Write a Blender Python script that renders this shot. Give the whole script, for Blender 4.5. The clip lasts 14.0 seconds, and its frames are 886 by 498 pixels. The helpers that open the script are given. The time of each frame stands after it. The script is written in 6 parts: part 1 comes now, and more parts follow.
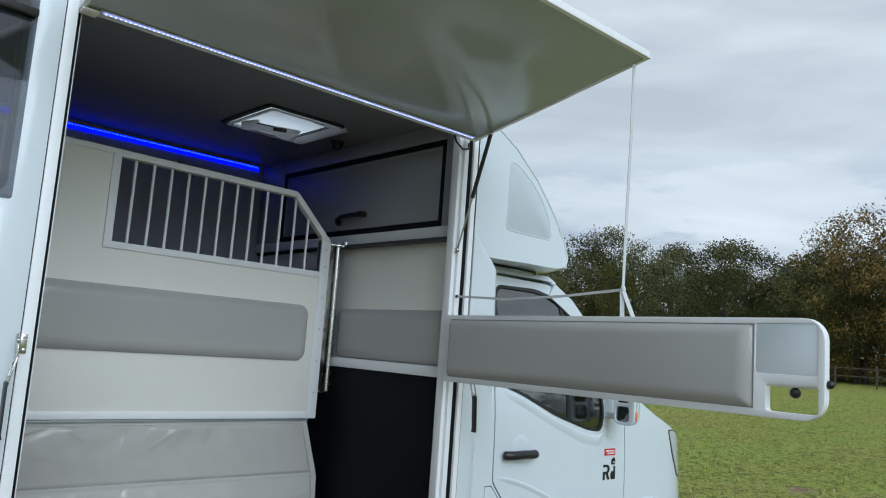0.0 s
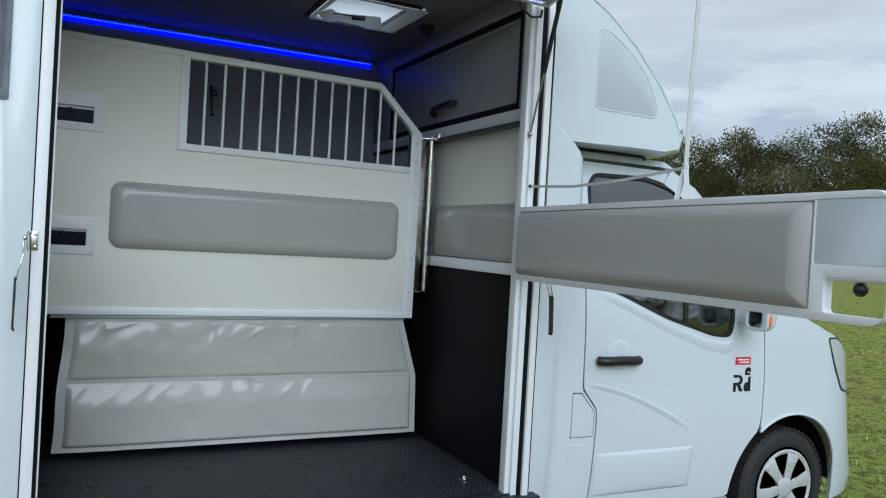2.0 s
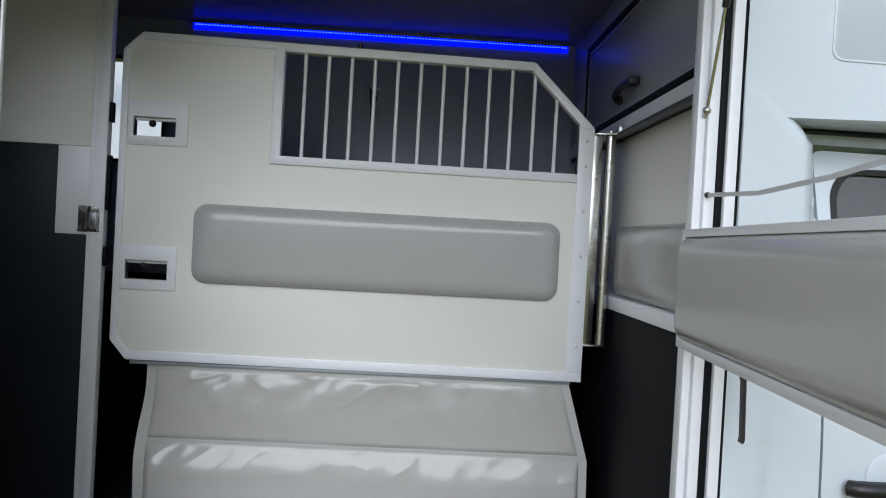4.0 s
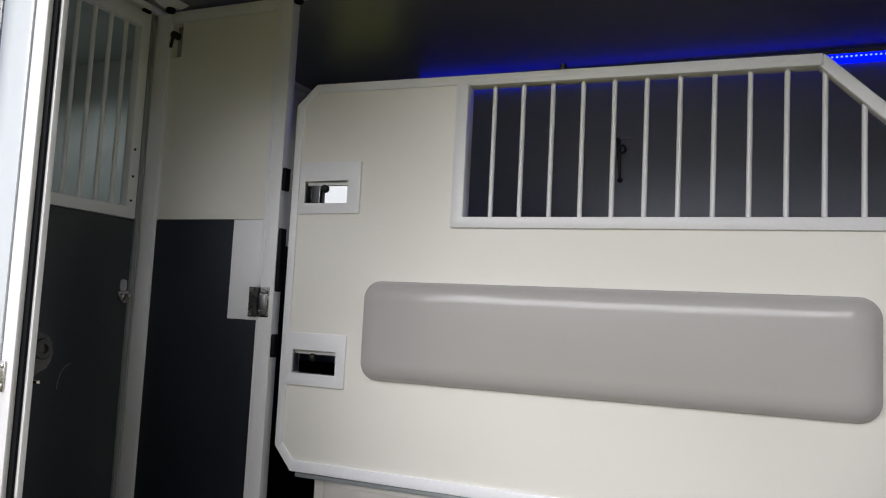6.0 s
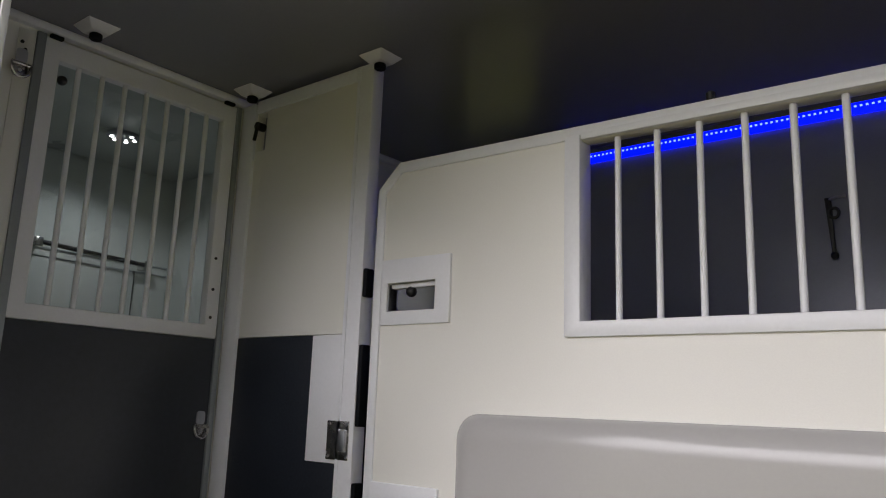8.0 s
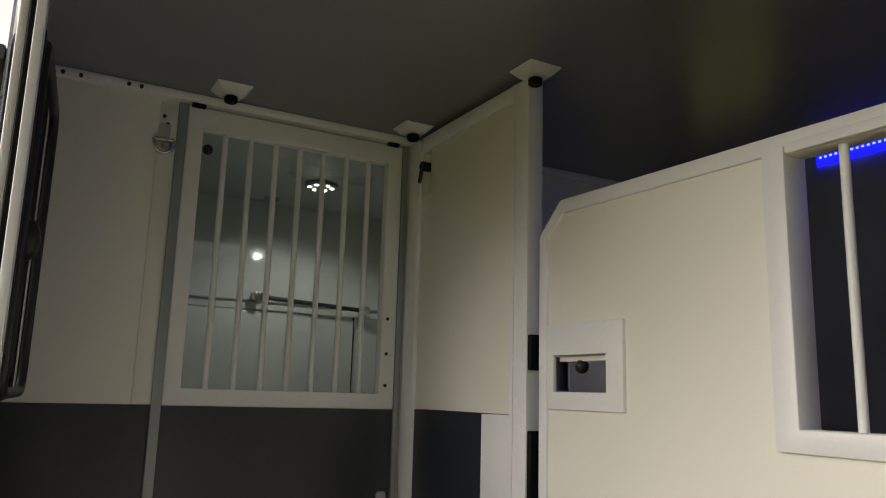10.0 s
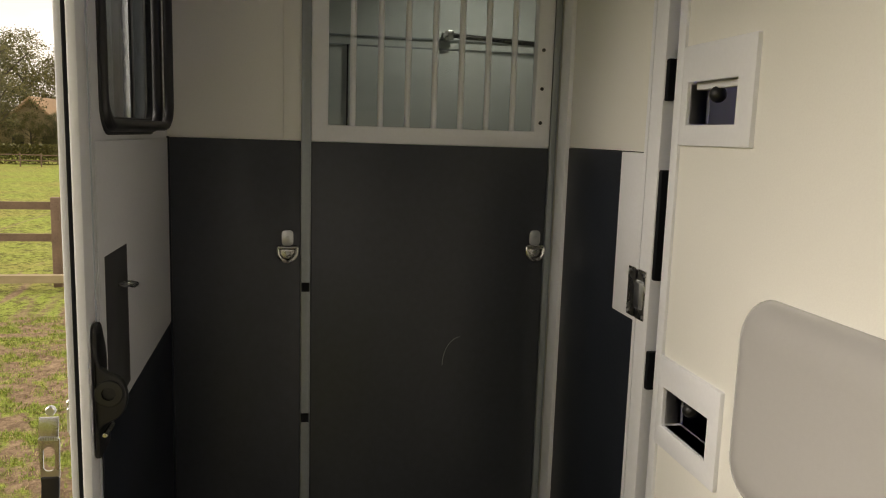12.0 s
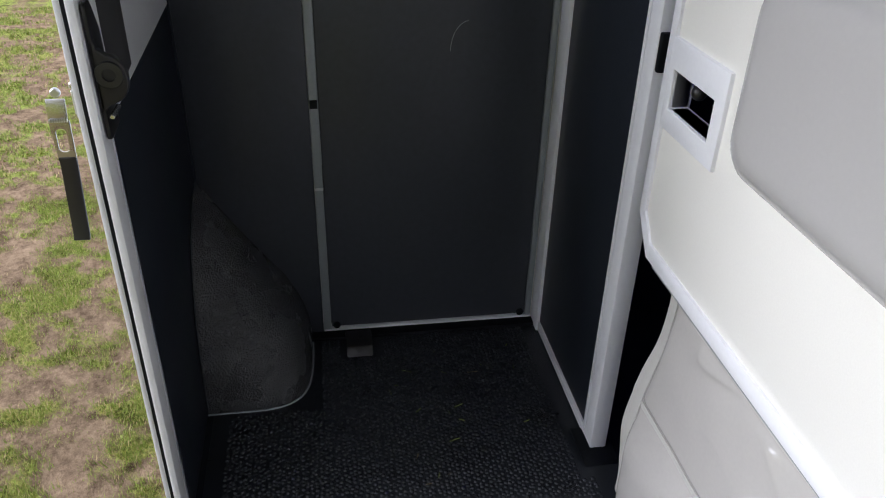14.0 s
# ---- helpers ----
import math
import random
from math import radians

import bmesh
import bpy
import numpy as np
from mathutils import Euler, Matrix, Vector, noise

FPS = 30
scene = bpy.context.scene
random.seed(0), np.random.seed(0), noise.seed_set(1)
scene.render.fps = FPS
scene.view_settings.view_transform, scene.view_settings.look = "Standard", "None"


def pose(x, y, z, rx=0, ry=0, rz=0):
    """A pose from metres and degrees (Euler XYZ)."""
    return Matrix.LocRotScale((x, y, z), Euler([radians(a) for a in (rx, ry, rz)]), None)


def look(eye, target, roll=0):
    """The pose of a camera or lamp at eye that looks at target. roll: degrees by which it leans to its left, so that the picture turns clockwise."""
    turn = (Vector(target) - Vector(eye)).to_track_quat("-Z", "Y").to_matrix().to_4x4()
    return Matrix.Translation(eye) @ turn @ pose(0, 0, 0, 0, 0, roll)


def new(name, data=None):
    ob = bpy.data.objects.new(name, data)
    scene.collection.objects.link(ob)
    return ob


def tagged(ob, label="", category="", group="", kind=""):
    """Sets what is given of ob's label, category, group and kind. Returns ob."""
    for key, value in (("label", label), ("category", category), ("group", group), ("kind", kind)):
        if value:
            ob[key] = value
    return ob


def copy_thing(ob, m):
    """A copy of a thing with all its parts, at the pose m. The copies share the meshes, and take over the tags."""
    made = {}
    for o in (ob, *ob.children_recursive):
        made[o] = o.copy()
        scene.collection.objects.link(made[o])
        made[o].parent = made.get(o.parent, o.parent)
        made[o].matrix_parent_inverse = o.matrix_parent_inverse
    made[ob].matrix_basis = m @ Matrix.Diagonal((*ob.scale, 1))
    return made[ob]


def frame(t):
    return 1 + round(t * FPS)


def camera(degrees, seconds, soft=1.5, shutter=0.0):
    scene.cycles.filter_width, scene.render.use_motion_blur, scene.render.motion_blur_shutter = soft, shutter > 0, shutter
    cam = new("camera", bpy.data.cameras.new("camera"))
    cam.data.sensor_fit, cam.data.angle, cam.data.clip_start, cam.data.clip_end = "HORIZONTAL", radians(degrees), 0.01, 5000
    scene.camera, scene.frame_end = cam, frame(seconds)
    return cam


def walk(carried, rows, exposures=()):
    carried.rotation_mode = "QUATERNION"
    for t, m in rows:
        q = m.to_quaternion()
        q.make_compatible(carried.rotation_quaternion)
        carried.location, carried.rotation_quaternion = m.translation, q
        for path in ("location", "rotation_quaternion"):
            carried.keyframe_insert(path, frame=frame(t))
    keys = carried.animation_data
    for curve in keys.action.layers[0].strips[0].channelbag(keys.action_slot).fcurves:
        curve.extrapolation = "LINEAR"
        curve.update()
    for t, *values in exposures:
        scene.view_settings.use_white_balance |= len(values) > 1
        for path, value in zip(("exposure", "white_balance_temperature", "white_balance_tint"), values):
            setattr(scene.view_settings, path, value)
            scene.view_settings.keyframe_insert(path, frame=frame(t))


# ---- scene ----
cam = camera(59.8, 14.0, soft=1.1)
PATH = [
    (0, (-0.092, -2.796, 1.677), (1.25, -1.336, 1.936), 4.1),
    (0.5, (-0.077, -2.847, 1.647), (1.258, -1.37, 1.833), 3.8),
    (1, (0.036, -2.975, 1.61), (1.325, -1.45, 1.716), 3.5),
    (1.5, (0.278, -2.974, 1.637), (1.42, -1.333, 1.678), 3.3),
    (2, (0.703, -2.958, 1.681), (1.585, -1.163, 1.659), 3.3),
    (2.5, (0.955, -2.837, 1.694), (1.664, -0.967, 1.652), 3.3),
    (2.7, (1.063, -2.773, 1.702), (1.692, -0.875, 1.652), 3.2),
    (4.8, (2.001, -1.711, 1.808), (1.733, 0.27, 1.832), 3.0),
    (5, (2.025, -1.628, 1.801), (1.67, 0.339, 1.856), 2.9),
    (5.5, (2.039, -1.408, 1.755), (1.453, 0.499, 1.897), 3.0),
    (6, (2.062, -1.243, 1.773), (1.291, 0.594, 1.945), 2.9),
    (6.5, (2.056, -1.149, 1.782), (1.194, 0.645, 1.979), 2.9),
    (7, (2.07, -1.017, 1.785), (1.15, 0.742, 2.029), 2.7),
    (7.5, (2.055, -0.726, 1.836), (1.008, 0.949, 2.153), 2.4),
    (8, (2.019, -0.537, 1.889), (0.781, 0.982, 2.286), 2.1),
    (8.2, (2.001, -0.468, 1.921), (0.691, 0.98, 2.352), 2.2),
    (10.3, (1.905, 0.006, 2.12), (0.131, 0.869, 2.445), 1.6),
    (10.5, (1.886, 0.059, 2.122), (0.072, 0.851, 2.411), 1.6),
    (11, (1.886, 0.154, 2.093), (-0.001, 0.793, 2.269), 1.6),
    (11.5, (1.909, 0.231, 2.091), (-0.035, 0.701, 2.072), 1.7),
    (12, (1.929, 0.273, 2.093), (-0.018, 0.622, 1.801), 1.8),
    (12.5, (1.929, 0.272, 2.087), (0.024, 0.594, 1.567), 1.7),
    (13, (1.927, 0.288, 2.072), (0.082, 0.6, 1.368), 1.7),
    (13.5, (1.934, 0.277, 2.068), (0.166, 0.587, 1.186), 1.8),
    (14, (1.926, 0.293, 2.068), (0.233, 0.582, 1.044), 1.6),
]
EXPOSURES = [(0.0, -0.07, 5360, 3), (2.7, -0.05, 5320, 4), (4.8, 0.35, 5900, 13), (6.5, 0.50, 6100, 15), (8.2, 0.57, 6200, 18), (10.3, 0.74, 7050, 12), (11.5, 0.77, 7250, 12), (12.1, 0.82, 7500, 13), (12.5, 1.18, 5750, 15), (13.2, 1.20, 5750, 15), (14.0, 1.10, 5750, 15)]
walk(cam, [(t, look(eye, target, roll)) for t, eye, target, roll in PATH], EXPOSURES)

# ---- world and light ----
SUN_AZ, SUN_EL = radians(191), radians(29)
world = bpy.data.worlds.new("overcast_sky")
scene.world = world
world.use_nodes = True
wt = world.node_tree
wn, wl = wt.nodes, wt.links
wn.clear()
w_out = wn.new("ShaderNodeOutputWorld")
w_bg = wn.new("ShaderNodeBackground")
w_sky = wn.new("ShaderNodeTexSky")
w_sky.sky_type = "NISHITA"
w_sky.sun_disc = False
w_sky.sun_elevation, w_sky.sun_rotation = SUN_EL, SUN_AZ
w_co = wn.new("ShaderNodeTexCoord")
w_map = wn.new("ShaderNodeMapping")
w_map.inputs["Scale"].default_value = (1.0, 1.0, 5.5)
w_noise = wn.new("ShaderNodeTexNoise")
w_noise.inputs["Scale"].default_value = 2.6
w_noise.inputs["Detail"].default_value = 7.0
w_noise.inputs["Roughness"].default_value = 0.52
w_noise.inputs["Distortion"].default_value = 0.3
w_ramp = wn.new("ShaderNodeValToRGB")
w_ramp.color_ramp.elements[0].position, w_ramp.color_ramp.elements[0].color = 0.33, (6.1, 5.85, 5.7, 1)
w_ramp.color_ramp.elements[1].position, w_ramp.color_ramp.elements[1].color = 0.66, (8.4, 8.0, 7.5, 1)
w_mix = wn.new("ShaderNodeMix")
w_mix.data_type = "RGBA"
w_mix.inputs["Factor"].default_value = 0.94
w_bg.inputs["Strength"].default_value = 0.10
wl.new(w_co.outputs["Generated"], w_map.inputs["Vector"])
wl.new(w_map.outputs["Vector"], w_noise.inputs["Vector"])
wl.new(w_noise.outputs["Fac"], w_ramp.inputs["Fac"])
wl.new(w_sky.outputs["Color"], w_mix.inputs["A"])
w_sep = wn.new("ShaderNodeSeparateXYZ")
w_lift = wn.new("ShaderNodeMapRange")         # cloud cover thins towards the horizon
w_lift.inputs["From Min"].default_value, w_lift.inputs["From Max"].default_value = 0.02, 0.55
w_lift.inputs["To Min"].default_value, w_lift.inputs["To Max"].default_value = 1.22, 0.92
w_scale = wn.new("ShaderNodeVectorMath")
w_scale.operation = "SCALE"
wl.new(w_co.outputs["Generated"], w_sep.inputs[0])
wl.new(w_sep.outputs["Z"], w_lift.inputs["Value"])
wl.new(w_ramp.outputs["Color"], w_scale.inputs[0])
wl.new(w_lift.outputs["Result"], w_scale.inputs["Scale"])
w_map2 = wn.new("ShaderNodeMapping")          # small dark clouds low over the wood
w_map2.inputs["Scale"].default_value = (1.0, 1.0, 3.6)
w_low = wn.new("ShaderNodeTexNoise")
w_low.inputs["Scale"].default_value, w_low.inputs["Detail"].default_value, w_low.inputs["Roughness"].default_value = 5.0, 8.0, 0.55
w_shape = wn.new("ShaderNodeMapRange")
w_shape.interpolation_type = "SMOOTHSTEP"
w_shape.inputs["From Min"].default_value, w_shape.inputs["From Max"].default_value = 0.45, 0.56
w_rise, w_fall, w_both, w_mass = (wn.new("ShaderNodeMapRange"), wn.new("ShaderNodeMapRange"), wn.new("ShaderNodeMath"), wn.new("ShaderNodeMath"))
w_rise.inputs["From Min"].default_value, w_rise.inputs["From Max"].default_value = 0.08, 0.15
w_fall.inputs["From Min"].default_value, w_fall.inputs["From Max"].default_value = 0.19, 0.27
w_fall.inputs["To Min"].default_value, w_fall.inputs["To Max"].default_value = 0.75, 0.0
w_both.operation = w_mass.operation = "MULTIPLY"
w_clouds = wn.new("ShaderNodeMix")
w_clouds.data_type = "RGBA"
w_clouds.inputs["B"].default_value = (5.1, 5.15, 5.5, 1)
wl.new(w_co.outputs["Generated"], w_map2.inputs["Vector"])
wl.new(w_map2.outputs["Vector"], w_low.inputs["Vector"])
wl.new(w_low.outputs["Fac"], w_shape.inputs["Value"])
wl.new(w_sep.outputs["Z"], w_rise.inputs["Value"])
wl.new(w_sep.outputs["Z"], w_fall.inputs["Value"])
wl.new(w_rise.outputs["Result"], w_both.inputs[0])
wl.new(w_fall.outputs["Result"], w_both.inputs[1])
wl.new(w_both.outputs[0], w_mass.inputs[0])
wl.new(w_shape.outputs["Result"], w_mass.inputs[1])
wl.new(w_mass.outputs[0], w_clouds.inputs["Factor"])
wl.new(w_scale.outputs["Vector"], w_clouds.inputs["A"])
wl.new(w_clouds.outputs["Result"], w_mix.inputs["B"])
wl.new(w_mix.outputs["Result"], w_bg.inputs["Color"])
wl.new(w_bg.outputs["Background"], w_out.inputs["Surface"])

sun_data = bpy.data.lights.new("sun", "SUN")
sun_data.energy, sun_data.angle, sun_data.color = 1.82, radians(46), (1.0, 0.97, 0.93)
sun = new("sun", sun_data)
sun.matrix_world = look((40 * math.sin(SUN_AZ), 40 * math.cos(SUN_AZ), 40 * math.tan(SUN_EL)), (0, 0, 0))


# ---- materials ----
def mat(name, base, rough=0.5, metal=0.0, vary=0.08, scale=6.0, fine=120.0, bump=0.0, bump_scale=200.0, coat=0.0,
        rough_vary=0.08, tint=None, spec=0.5, relief=0.002):
    """A principled surface with variation at two scales and fine relief."""
    m = bpy.data.materials.new(name)
    m.use_nodes = True
    n, l = m.node_tree.nodes, m.node_tree.links
    b = n["Principled BSDF"]
    co = n.new("ShaderNodeNewGeometry")
    big = n.new("ShaderNodeTexNoise")
    big.inputs["Scale"].default_value, big.inputs["Detail"].default_value = scale, 5
    small = n.new("ShaderNodeTexNoise")
    small.inputs["Scale"].default_value, small.inputs["Detail"].default_value = fine, 3
    l.new(co.outputs["Position"], big.inputs["Vector"])
    l.new(co.outputs["Position"], small.inputs["Vector"])
    add = n.new("ShaderNodeMath")
    add.operation = "ADD"
    l.new(big.outputs["Fac"], add.inputs[0])
    l.new(small.outputs["Fac"], add.inputs[1])
    ramp = n.new("ShaderNodeMapRange")
    ramp.inputs["From Min"].default_value, ramp.inputs["From Max"].default_value = 0.6, 1.4
    l.new(add.outputs[0], ramp.inputs["Value"])
    mix = n.new("ShaderNodeMix")
    mix.data_type = "RGBA"
    lo = tint or [c * (1 - vary) for c in base]
    hi = [min(1.0, c * (1 + vary)) for c in base]
    mix.inputs["A"].default_value, mix.inputs["B"].default_value = (*lo, 1), (*hi, 1)
    l.new(ramp.outputs["Result"], mix.inputs["Factor"])
    l.new(mix.outputs["Result"], b.inputs["Base Color"])
    rr = n.new("ShaderNodeMapRange")
    rr.inputs["To Min"].default_value, rr.inputs["To Max"].default_value = max(0.02, rough - rough_vary), min(1, rough + rough_vary)
    l.new(big.outputs["Fac"], rr.inputs["Value"])
    l.new(rr.outputs["Result"], b.inputs["Roughness"])
    b.inputs["Metallic"].default_value = metal
    b.inputs["Coat Weight"].default_value = coat
    b.inputs["Coat Roughness"].default_value = 0.06
    b.inputs["Specular IOR Level"].default_value = spec
    if bump:
        tex = n.new("ShaderNodeTexNoise")
        tex.inputs["Scale"].default_value, tex.inputs["Detail"].default_value = bump_scale, 2
        l.new(co.outputs["Position"], tex.inputs["Vector"])
        bp = n.new("ShaderNodeBump")
        bp.inputs["Strength"].default_value, bp.inputs["Distance"].default_value = bump, relief
        l.new(tex.outputs["Fac"], bp.inputs["Height"])
        l.new(bp.outputs["Normal"], b.inputs["Normal"])
    return m


def glow(name, colour, strength):
    m = bpy.data.materials.new(name)
    m.use_nodes = True
    b = m.node_tree.nodes["Principled BSDF"]
    b.inputs["Base Color"].default_value = (*colour, 1)
    b.inputs["Emission Color"].default_value = (*colour, 1)
    b.inputs["Emission Strength"].default_value = strength
    return m


def pane_mat(name, tint, gloss=0.06, facing=0.04):
    """Thin tinted sheet: lets light through and mirrors at its surface, more at a glancing angle."""
    m = bpy.data.materials.new(name)
    m.use_nodes = True
    n, l = m.node_tree.nodes, m.node_tree.links
    n.remove(n["Principled BSDF"])
    tr, gl, lw, mx = (n.new("ShaderNode" + k) for k in ("BsdfTransparent", "BsdfGlossy", "LayerWeight", "MixShader"))
    tr.inputs["Color"].default_value = (*tint, 1)
    gl.inputs["Roughness"].default_value = gloss
    lw.inputs["Blend"].default_value = 0.5
    power, scale_up = n.new("ShaderNodeMath"), n.new("ShaderNodeMath")
    power.operation, scale_up.operation = "POWER", "MULTIPLY_ADD"
    power.inputs[1].default_value = 5.0
    scale_up.inputs[1].default_value, scale_up.inputs[2].default_value = 1 - facing, facing
    l.new(lw.outputs["Facing"], power.inputs[0])
    l.new(power.outputs[0], scale_up.inputs[0])
    l.new(scale_up.outputs[0], mx.inputs["Fac"])
    l.new(tr.outputs["BSDF"], mx.inputs[1])
    l.new(gl.outputs["BSDF"], mx.inputs[2])
    l.new(mx.outputs["Shader"], n["Material Output"].inputs["Surface"])
    return m


WHITE = mat("white_gloss_paint", (0.675, 0.728, 0.782), 0.22, vary=0.02, scale=1.5, coat=0.5, rough_vary=0.05, fine=40)
FRAME = mat("white_powder_coat", (0.85, 0.86, 0.89), 0.35, vary=0.03, scale=4, bump=0.05, bump_scale=400)
CREAM = mat("cream_panel", (0.85, 0.84, 0.785), 0.42, vary=0.025, scale=2.0, fine=260, bump=0.10, bump_scale=420)
# lit copy of the black kick panel: light on the rear wall put into the colour
KICK_LIT = mat("black_kick_panel_lit", (0.046, 0.051, 0.061), 0.40, vary=0.14, scale=2.2, fine=60, bump=0.06, bump_scale=420, spec=0.45)
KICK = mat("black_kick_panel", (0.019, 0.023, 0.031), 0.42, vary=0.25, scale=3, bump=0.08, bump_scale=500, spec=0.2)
PAD = mat("grey_vinyl", (0.445, 0.437, 0.425), 0.14, rough_vary=0.03, vary=0.02, scale=5, bump=0.07, bump_scale=520)
CURTAIN = mat("grey_tarpaulin", (0.47, 0.455, 0.43), 0.12, rough_vary=0.04, vary=0.03, scale=4, bump=0.04, bump_scale=300)
HEM = mat("pale_tarpaulin_hem", (0.53, 0.52, 0.49), 0.35, vary=0.03, scale=6, bump=0.04)
CEIL = mat("grey_ceiling_sheet", (0.218, 0.222, 0.248), 0.30, spec=0.55, vary=0.05, scale=1.2, rough_vary=0.04)
CANOPY = mat("pale_grey_gloss_sheet", (0.47, 0.505, 0.53), 0.16, vary=0.04, scale=1.4, rough_vary=0.05)
FARWALL = mat("grey_wall_sheet", (0.33, 0.345, 0.40), 0.35, vary=0.05, scale=2, bump=0.05)
# deep black of the rubber parts; also the shaded copy of the kick panel
RUBBER_AND_SHADE = mat("black_rubber_and_shade", (0.007, 0.008, 0.010), 0.6, vary=0.3, scale=30, bump=0.10, spec=0.12)
STUD = mat("black_rubber_mat", (0.021, 0.024, 0.029), 0.30, spec=0.5, vary=0.3, scale=9, bump=0.25, bump_scale=700)
ARCH = mat("grained_black_moulding", (0.060, 0.062, 0.066), 0.27, vary=0.2, scale=9, bump=1.0, bump_scale=190, relief=0.006, spec=0.7)
BLACKPL = mat("black_plastic", (0.012, 0.012, 0.013), 0.38, vary=0.2, scale=20, bump=0.08)
STEEL = mat("brushed_steel", (0.56, 0.55, 0.52), 0.26, 1.0, vary=0.06, scale=15, rough_vary=0.1)
ALU = mat("aluminium", (0.62, 0.63, 0.65), 0.34, 1.0, vary=0.05, scale=12)
GREYPOST = mat("grey_aluminium_channel", (0.33, 0.36, 0.37), 0.4, 0.3, vary=0.06, scale=10)
GREYPL = mat("grey_painted_plate", (0.70, 0.71, 0.74), 0.45, vary=0.03, scale=5)
# the fairing's white paint, greyed to stand for a dimmer sky reflection
WHITE_DIMMED = mat("white_panel_dimmed", (0.56, 0.61, 0.66), 0.30, vary=0.02, scale=1.5, coat=0.3)
LOCKER = mat("grey_locker_sheet", (0.30, 0.31, 0.335), 0.4, vary=0.03, scale=4)
DARKPLATE = mat("dark_grey_plate", (0.05, 0.05, 0.052), 0.5, vary=0.1, scale=10)
TYRE = mat("tyre_rubber", (0.022, 0.022, 0.023), 0.75, vary=0.2, scale=20, bump=0.3)
SILVER = mat("silver_wheel_paint", (0.66, 0.67, 0.69), 0.28, 0.35, vary=0.03, scale=10)
LAMPGLASS = mat("lamp_glass", (0.55, 0.57, 0.60), 0.08, vary=0.1, scale=20, coat=0.6)
AMBER = mat("amber_lens", (0.75, 0.22, 0.08), 0.2, vary=0.1, scale=60)
REDSTICK = mat("red_sticker", (0.60, 0.03, 0.05), 0.35, vary=0.05, scale=20)
INK = mat("black_print", (0.012, 0.012, 0.013), 0.4, vary=0.1, scale=20)
STRAP = mat("pale_webbing", (0.62, 0.63, 0.64), 0.7, vary=0.06, scale=60, bump=0.3, bump_scale=900)
ROOMGLOSS = mat("white_gloss_laminate", (0.66, 0.69, 0.67), 0.075, vary=0.02, scale=2, rough_vary=0.02)
ROOMWHITE = mat("white_room_lining", (0.68, 0.71, 0.69), 0.28, vary=0.02, scale=2)
SEATCLOTH = mat("dark_seat_cloth", (0.05, 0.05, 0.055), 0.8, vary=0.15, scale=30)
GLASS = pane_mat("tinted_glass", (0.42, 0.47, 0.46), 0.02, 0.20)
SMOKE = pane_mat("smoked_acrylic", (0.38, 0.40, 0.43), 0.03, 0.13)
def translucent_mat(name, colour, share):
    """White plastic that lets part of the daylight above it through."""
    m = mat(name, colour, 0.4, vary=0.03, scale=8)
    n, l = m.node_tree.nodes, m.node_tree.links
    tr, mx = n.new("ShaderNodeBsdfTranslucent"), n.new("ShaderNodeMixShader")
    tr.inputs["Color"].default_value = (*colour, 1)
    mx.inputs["Fac"].default_value = share
    l.new(n["Principled BSDF"].outputs["BSDF"], mx.inputs[1])
    l.new(tr.outputs["BSDF"], mx.inputs[2])
    l.new(mx.outputs["Shader"], n["Material Output"].inputs["Surface"])
    return m


MILK = translucent_mat("milky_pane", (0.96, 0.97, 0.99), 0.95)
MILKRIM = translucent_mat("milky_rim", (0.80, 0.80, 0.82), 0.45)
CLEAR = pane_mat("clear_acrylic", (0.86, 0.88, 0.88), 0.03)
LEDBLUE = glow("blue_led", (0.003, 0.006, 1.0), 1.35)
LEDDOT = glow("blue_led_dot", (0.10, 0.16, 1.0), 2.6)
LEDCOOL = glow("cool_led", (0.42, 0.43, 0.90), 0.8)
LEDDOTW = glow("cool_led_dot", (0.75, 0.78, 1.0), 2.2)
SPOT = glow("warm_spot", (1.0, 0.97, 0.88), 10.0)


# ---- mesh helpers ----
def sharp_bevel(bm, width, segs=2, limit=40):
    edges = [e for e in bm.edges if len(e.link_faces) == 2 and e.calc_face_angle(0) > radians(limit)]
    if edges and width > 0:
        bmesh.ops.bevel(bm, geom=edges, offset=width, segments=segs, profile=0.5, affect="EDGES", clamp_overlap=True)
    return bm


def box(x0, x1, y0, y1, z0, z1, bev=0.002):
    bm = bmesh.new()
    bmesh.ops.create_cube(bm, size=1, matrix=Matrix.Translation(((x0 + x1) / 2, (y0 + y1) / 2, (z0 + z1) / 2))
                          @ Matrix.Diagonal((abs(x1 - x0), abs(y1 - y0), abs(z1 - z0), 1)))
    return sharp_bevel(bm, min(bev, 0.3 * min(abs(x1 - x0), abs(y1 - y0), abs(z1 - z0))))


def lay(axis, u, v, w):
    return {"x": (w, u, v), "y": (u, w, v), "z": (u, v, w)}[axis]


